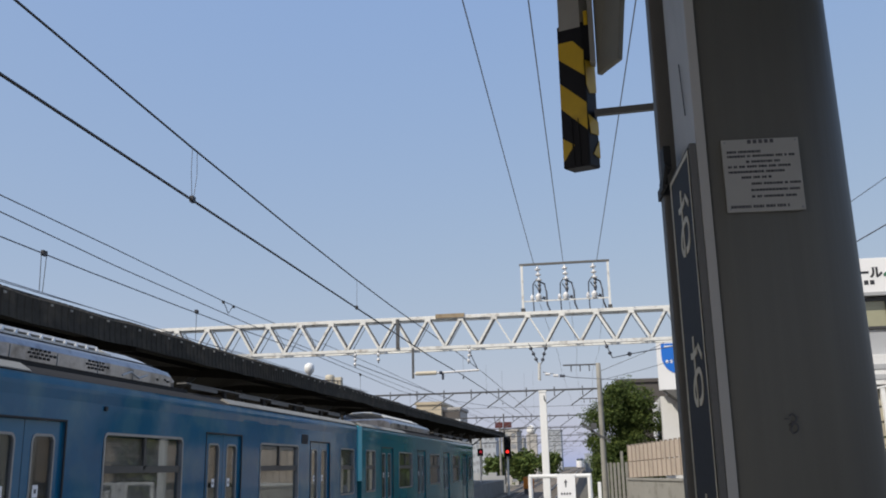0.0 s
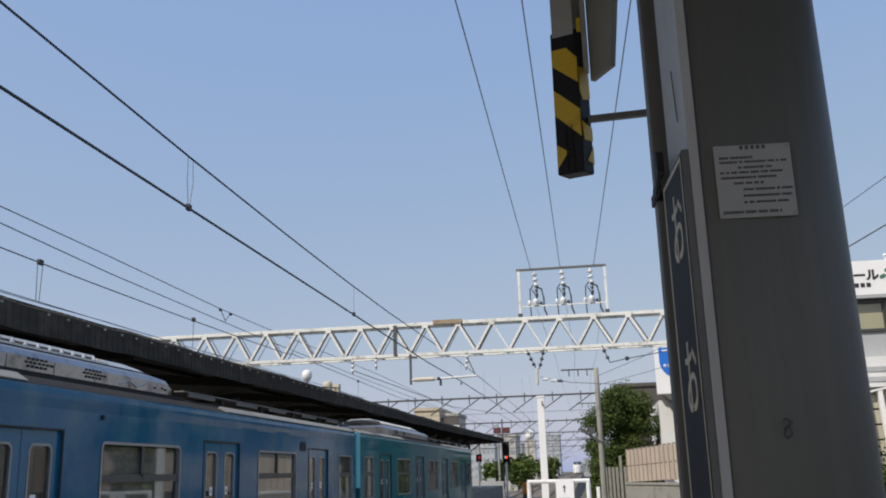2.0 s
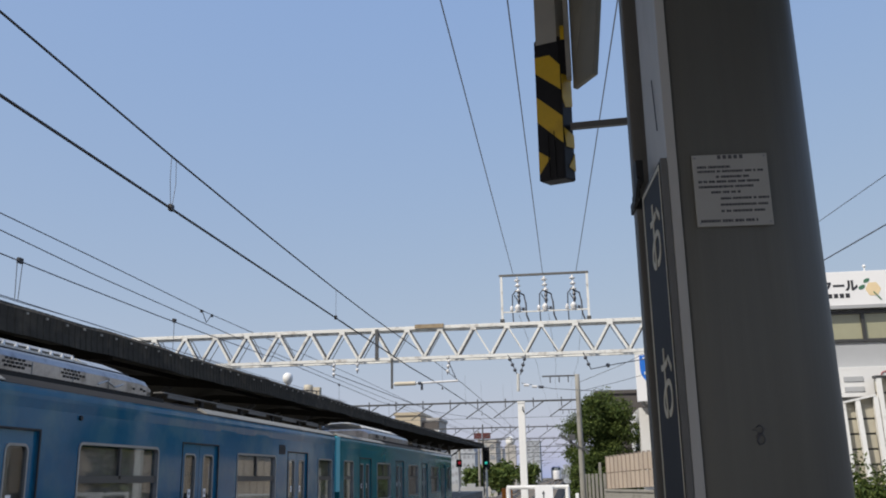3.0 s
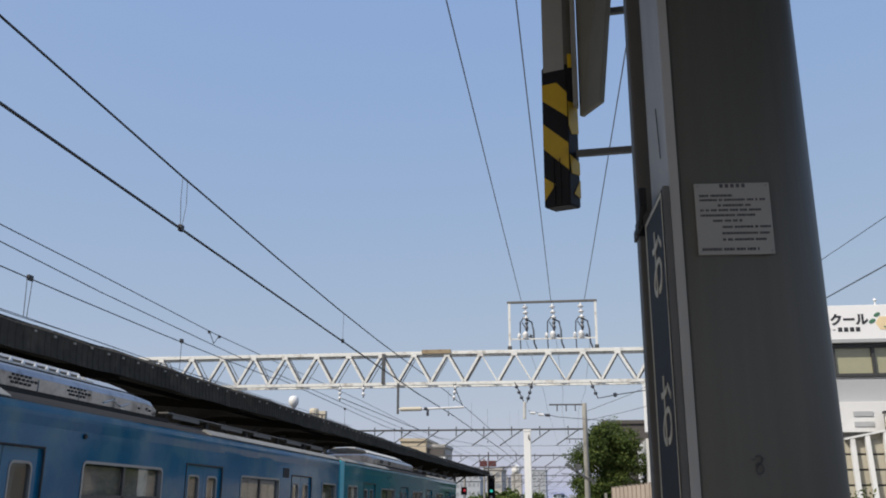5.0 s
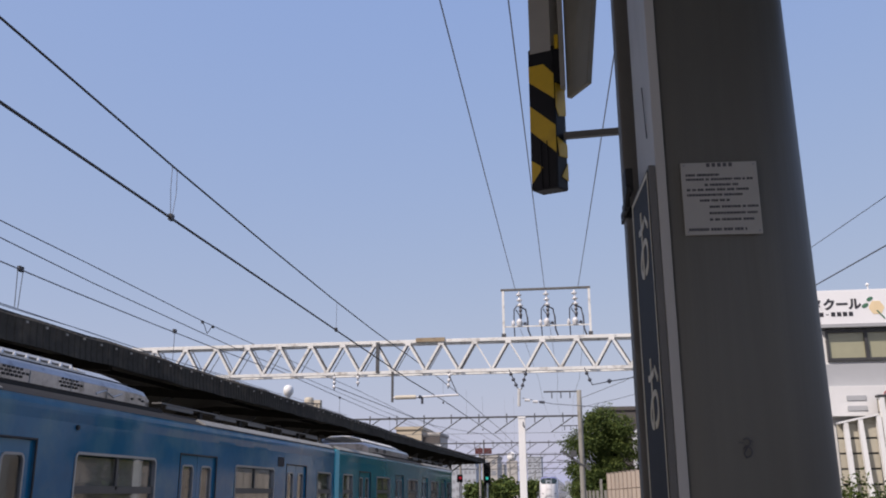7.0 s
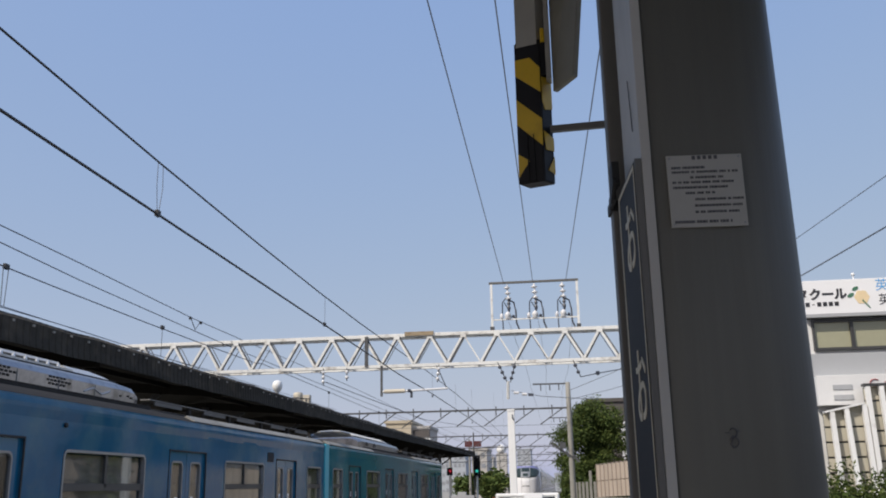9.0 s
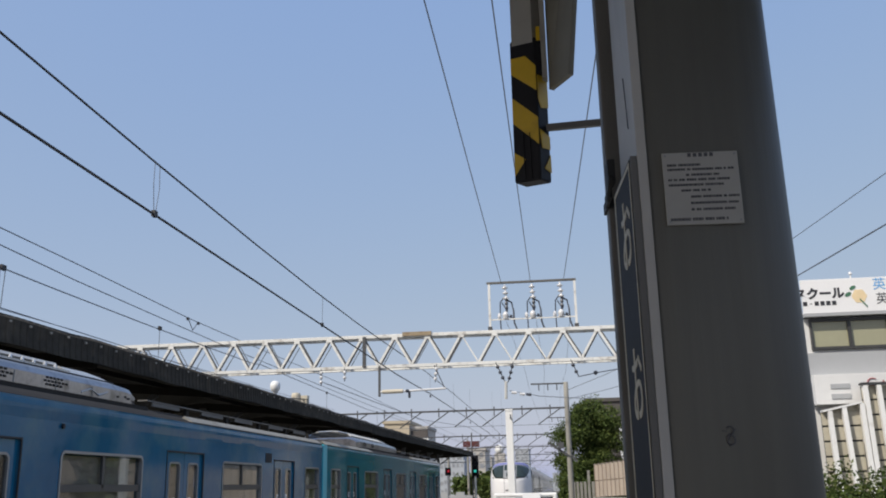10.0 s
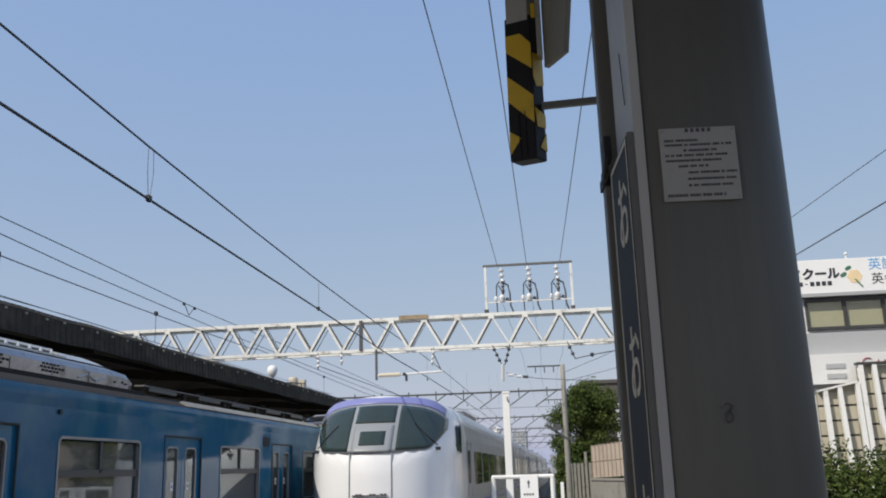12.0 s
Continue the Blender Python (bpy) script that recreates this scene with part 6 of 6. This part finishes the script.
def sign_building():
    b = empty("shop_building", "white shop building with a blue round-cornered sign and a dark awning", "building")
    y = 50.0
    part("wall", boxed(3.62, 9.5, y, y + 8, RAIL - 0.4, 5.0), M_PLASTER, b)
    s = part("sign_box", boxed(3.56, 9.6, y - 0.5, y - 0.05, 5.30, 7.88, bevel=0.02), M_SIGNWHITE, b)
    bm = bmesh.new()
    pts = [(3.78, 7.74)] + [(4.65 - 0.87 * math.cos(a), 7.05 - 0.92 * math.sin(a)) for a in [math.pi * k / 18 for k in range(19)]] + [(5.52, 7.74)]
    prism(bm, pts, "y", y - 0.53, y - 0.505)
    part("blue_shield", bm, M_SIGNBLUE, s)
    bm = bmesh.new()
    for k in range(3):
        x = 4.05 + 0.22 * k
        prism(bm, [(x + 0.07 * math.cos(a), 6.78 + 0.09 * math.sin(a)) for a in [2 * math.pi * j / 10 for j in range(10)]], "y", y - 0.545, y - 0.532)
    prism(bm, [(4.85 + 0.22 * math.cos(a), 6.78 + 0.26 * math.sin(a)) for a in [2 * math.pi * j / 16 for j in range(16)]], "y", y - 0.545, y - 0.532)
    part("white_dots", bm, M_SIGNWHITE, s)
    bm = bmesh.new()
    box(bm, 3.95, 5.3, y - 0.545, y - 0.532, 7.55, 7.62)
    part("line_of_print", bm, M_SIGNWHITE, s)
    bm = bmesh.new()
    prism(bm, [(3.75, 5.22), (9.5, 5.22), (9.5, 4.3), (4.9, 4.3)], "y", y - 1.4, y - 0.02)
    part("awning", bm, M_PIPE, b, "dark grey sloping awning")


def far_town():
    def block(name, x, y, w, d, h, mat, label, rows=0, cols=0, roof=None):
        b = empty(name, label, "building", at=(x, y, RAIL - 0.4))
        part("wall", boxed(-w / 2, w / 2, 0, d, 0, h), mat, b)
        part("roof", boxed(-w / 2 - 0.15, w / 2 + 0.15, -0.15, d, h, h + 0.3), roof or mat, b)
        if rows:
            me = finish(boxed(-0.5, 0.5, -0.05, 0.02, -0.5, 0.5), "window", M_FARWIN)
            for r in range(rows):
                for c in range(cols):
                    o = shared("window", me, b, (-w / 2 + w * (c + 0.5) / cols, 0, h * (r + 0.55) / rows))
                    o.scale = (w / cols * (0.35 + 0.3 * ((r * 7 + c * 3) % 5) / 4), 1, h / rows * 0.42)
        return b
    block("house", -17.2, 96, 2.7, 8, 9.5, M_BEIGE, "beige house with a flat roof behind the canopy", 2, 3)
    h = block("house", -14.9, 96.5, 1.9, 6, 8.9, M_FAR2, "pale house with a dark strip of windows under its roof", 0, 0)
    part("window_strip", boxed(-0.85, 0.95, -0.06, 0.3, 8.0, 8.75), M_DARKB, h, "dark strip of windows")
    part("balcony", boxed(-0.95, 1.05, -0.4, 0.3, 6.9, 7.9), M_WHITE, h, "white balcony front")
    block("brown_building", 4.4, 80, 4.2, 8, 9.75, M_DARKB, "dark brown clad building behind the tree", 0, 0)
    block("brown_building", 8.5, 86, 5, 8, 9.6, M_DARKB, "dark brown clad building behind the tree", 0, 0)
    block("apartment_building", -13.6, 150, 2.4, 10, 8.6, M_FAR2, "tan apartment block far down the line", 5, 2)
    block("apartment_building", -20.5, 175, 4.0, 10, 7.5, M_FAR1, "grey apartment block far down the line", 5, 5)
    block("apartment_building", -11.1, 260, 3.8, 12, 12.6, M_FAR1, "tall grey apartment tower in the haze", 8, 3)
    block("apartment_building", -25.0, 290, 6.0, 12, 11.5, M_FAR2, "tan apartment tower in the haze", 8, 5)
    block("apartment_building", 6.0, 440, 22.0, 12, 8.0, M_FAR1, "low grey block at the far end of the line", 4, 8)
    block("apartment_building", 14.0, 300, 16.0, 12, 11.0, M_FAR2, "low tan block beyond the trees", 4, 8)
    block("apartment_building", -40.0, 300, 16.0, 12, 13.0, M_FAR1, "low grey block beyond the platform", 5, 8)
    # round water tank
    t = empty("water_tower", "round white water tank on a tall building", "water tower", at=(-13.35, 200, RAIL - 0.4))
    bm = bmesh.new()
    lathe(bm, (0, 0, 8.6), [(0.3, 1.0), (0.8, 1.2), (1.05, 1.8), (0.9, 2.5), (0.4, 2.9), (0.1, 3.0)], 16)
    part("tank", bm, M_WHITE, t, smooth=True)
    part("tower", boxed(-1.1, 1.1, -0.6, 2.4, 0, 9.7), M_FAR2, t)
    for k, (x, y, h) in enumerate(((-9.0, 120, 4.2), (-11.0, 135, 5.2), (-13.5, 128, 4.4), (-8.0, 170, 5.2), (-10.0, 190, 5.6), (-20, 110, 4.5), (4.5, 95, 5.0), (5.5, 120, 5.4), (6, 150, 6))):
        leafy("far_tree", 20 + k, [(x, y, h * 0.30, 1.7, 1.5, h * 0.42), (x + 0.9, y, h * 0.52, 1.1, 1.1, h * 0.26), (x - 0.9, y, h * 0.4, 1.0, 1.0, h * 0.3)], 1500, 0.30,
              "small dusty green tree far down the line", "tree", ((x, y, RAIL - 0.4), h * 0.8, 0.15), "trees far down the line")
    for k in range(9):
        y = 95 + k * 22
        x = 1.0 if k % 2 else -9.6
        p = empty("line_mast", "slender pale line mast with a bracket arm", "mast", "line masts", at=(x, y, RAIL - 0.4))
        bm = bmesh.new()
        tube(bm, [(0, 0, 0), (0, 0, 7.6)], 0.14, 8, 0.1)
        part("shaft", bm, M_CONC, p)
        bm = bmesh.new()
        beam(bm, (0, 0, 6.6), (-3.2 if x > 0 else 3.2, 0, 6.9), 0.09)
        beam(bm, (0, 0, 5.4), (-2.2 if x > 0 else 2.2, 0, 6.7), 0.07)
        part("arm", bm, M_STEEL_D, p)
    o = empty("work_trolley", "small orange maintenance box beside the track", "equipment box", at=(-5.9, 82, RAIL - 0.3))
    part("case", boxed(-0.45, 0.45, -0.3, 0.3, 0.9, 1.9, bevel=0.05), M_ORANGE, o)
    part("stand", boxed(-0.4, 0.4, -0.25, 0.25, 0, 0.9), M_STEEL_D, o)
    for k in range(5):
        c = empty("relay_cabinet", "pale equipment cabinet at the end of the far platform", "cabinet", "equipment cabinets", at=(-8.9 - 0.9 * k, 88 + k, RAIL - 0.3))
        part("case", boxed(-0.4, 0.4, -0.3, 0.3, 0.1, 2.0 + 0.3 * (k % 2), bevel=0.03), M_GREYBAND, c)
        part("plinth", boxed(-0.42, 0.42, -0.32, 0.32, 0, 0.1), M_CONC, c)


# ---- build ----
ground()
near_platform()
far_platform()
dome_on_roof()
pillar()
hazard_post()
local_train()
EXPRESS = express()
gantry_main()
gantry_far(46.0, 5.20, -14.2, 0.46, M_STEEL_D)
gantry_far(70.0, 5.20, -14.2, 0.46, M_STEEL_D)
gantry_far(92.0, 5.20, -14.2, 0.46, M_STEEL_D)
gantry_far(116.0, 5.20, -14.2, 0.46, M_STEEL_D)
gantry_far(145.0, 5.20, -14.2, 0.46, M_STEEL_D)
concrete_pole(0.40, 46.0, 6.46, 0.135)
concrete_pole(0.75, 70.0, 6.46)
concrete_pole(0.75, 92.0, 6.0, 0.14)
concrete_pole(0.75, 116.0, 6.0, 0.14)
concrete_pole(14.8, 96.1, 13.0, 0.18, arm=False)
wires()
platform_end()
LENS = signals()
barrier_wall()
greenery()
side_row()
white_building()
sign_building()
far_town()


# ---- what moves ----
def motions():
    rows = []
    for k in range(25):
        t = k * 0.5
        u = 12.0 - t
        y = 16.6 + 22.2 * u + 0.58 * u * u
        dx, dz = climb(y)
        rows.append((t, pose(TRACK_E + dx, y, RAIL_E + dz)))
    walk(EXPRESS, rows)
    lx, ly, lz = 0, -0.02, 2.97
    walk(LENS, [(0.0, pose(lx, ly, lz)), (1.9, pose(lx, ly, lz)), (2.0, pose(lx, ly, lz, 0, 0, 60)), (2.1, pose(lx, ly, lz, 0, 0, 120)),
                (2.2, pose(lx, ly, lz, 0, 0, 180)), (12.0, pose(lx, ly, lz, 0, 0, 180))])


motions()
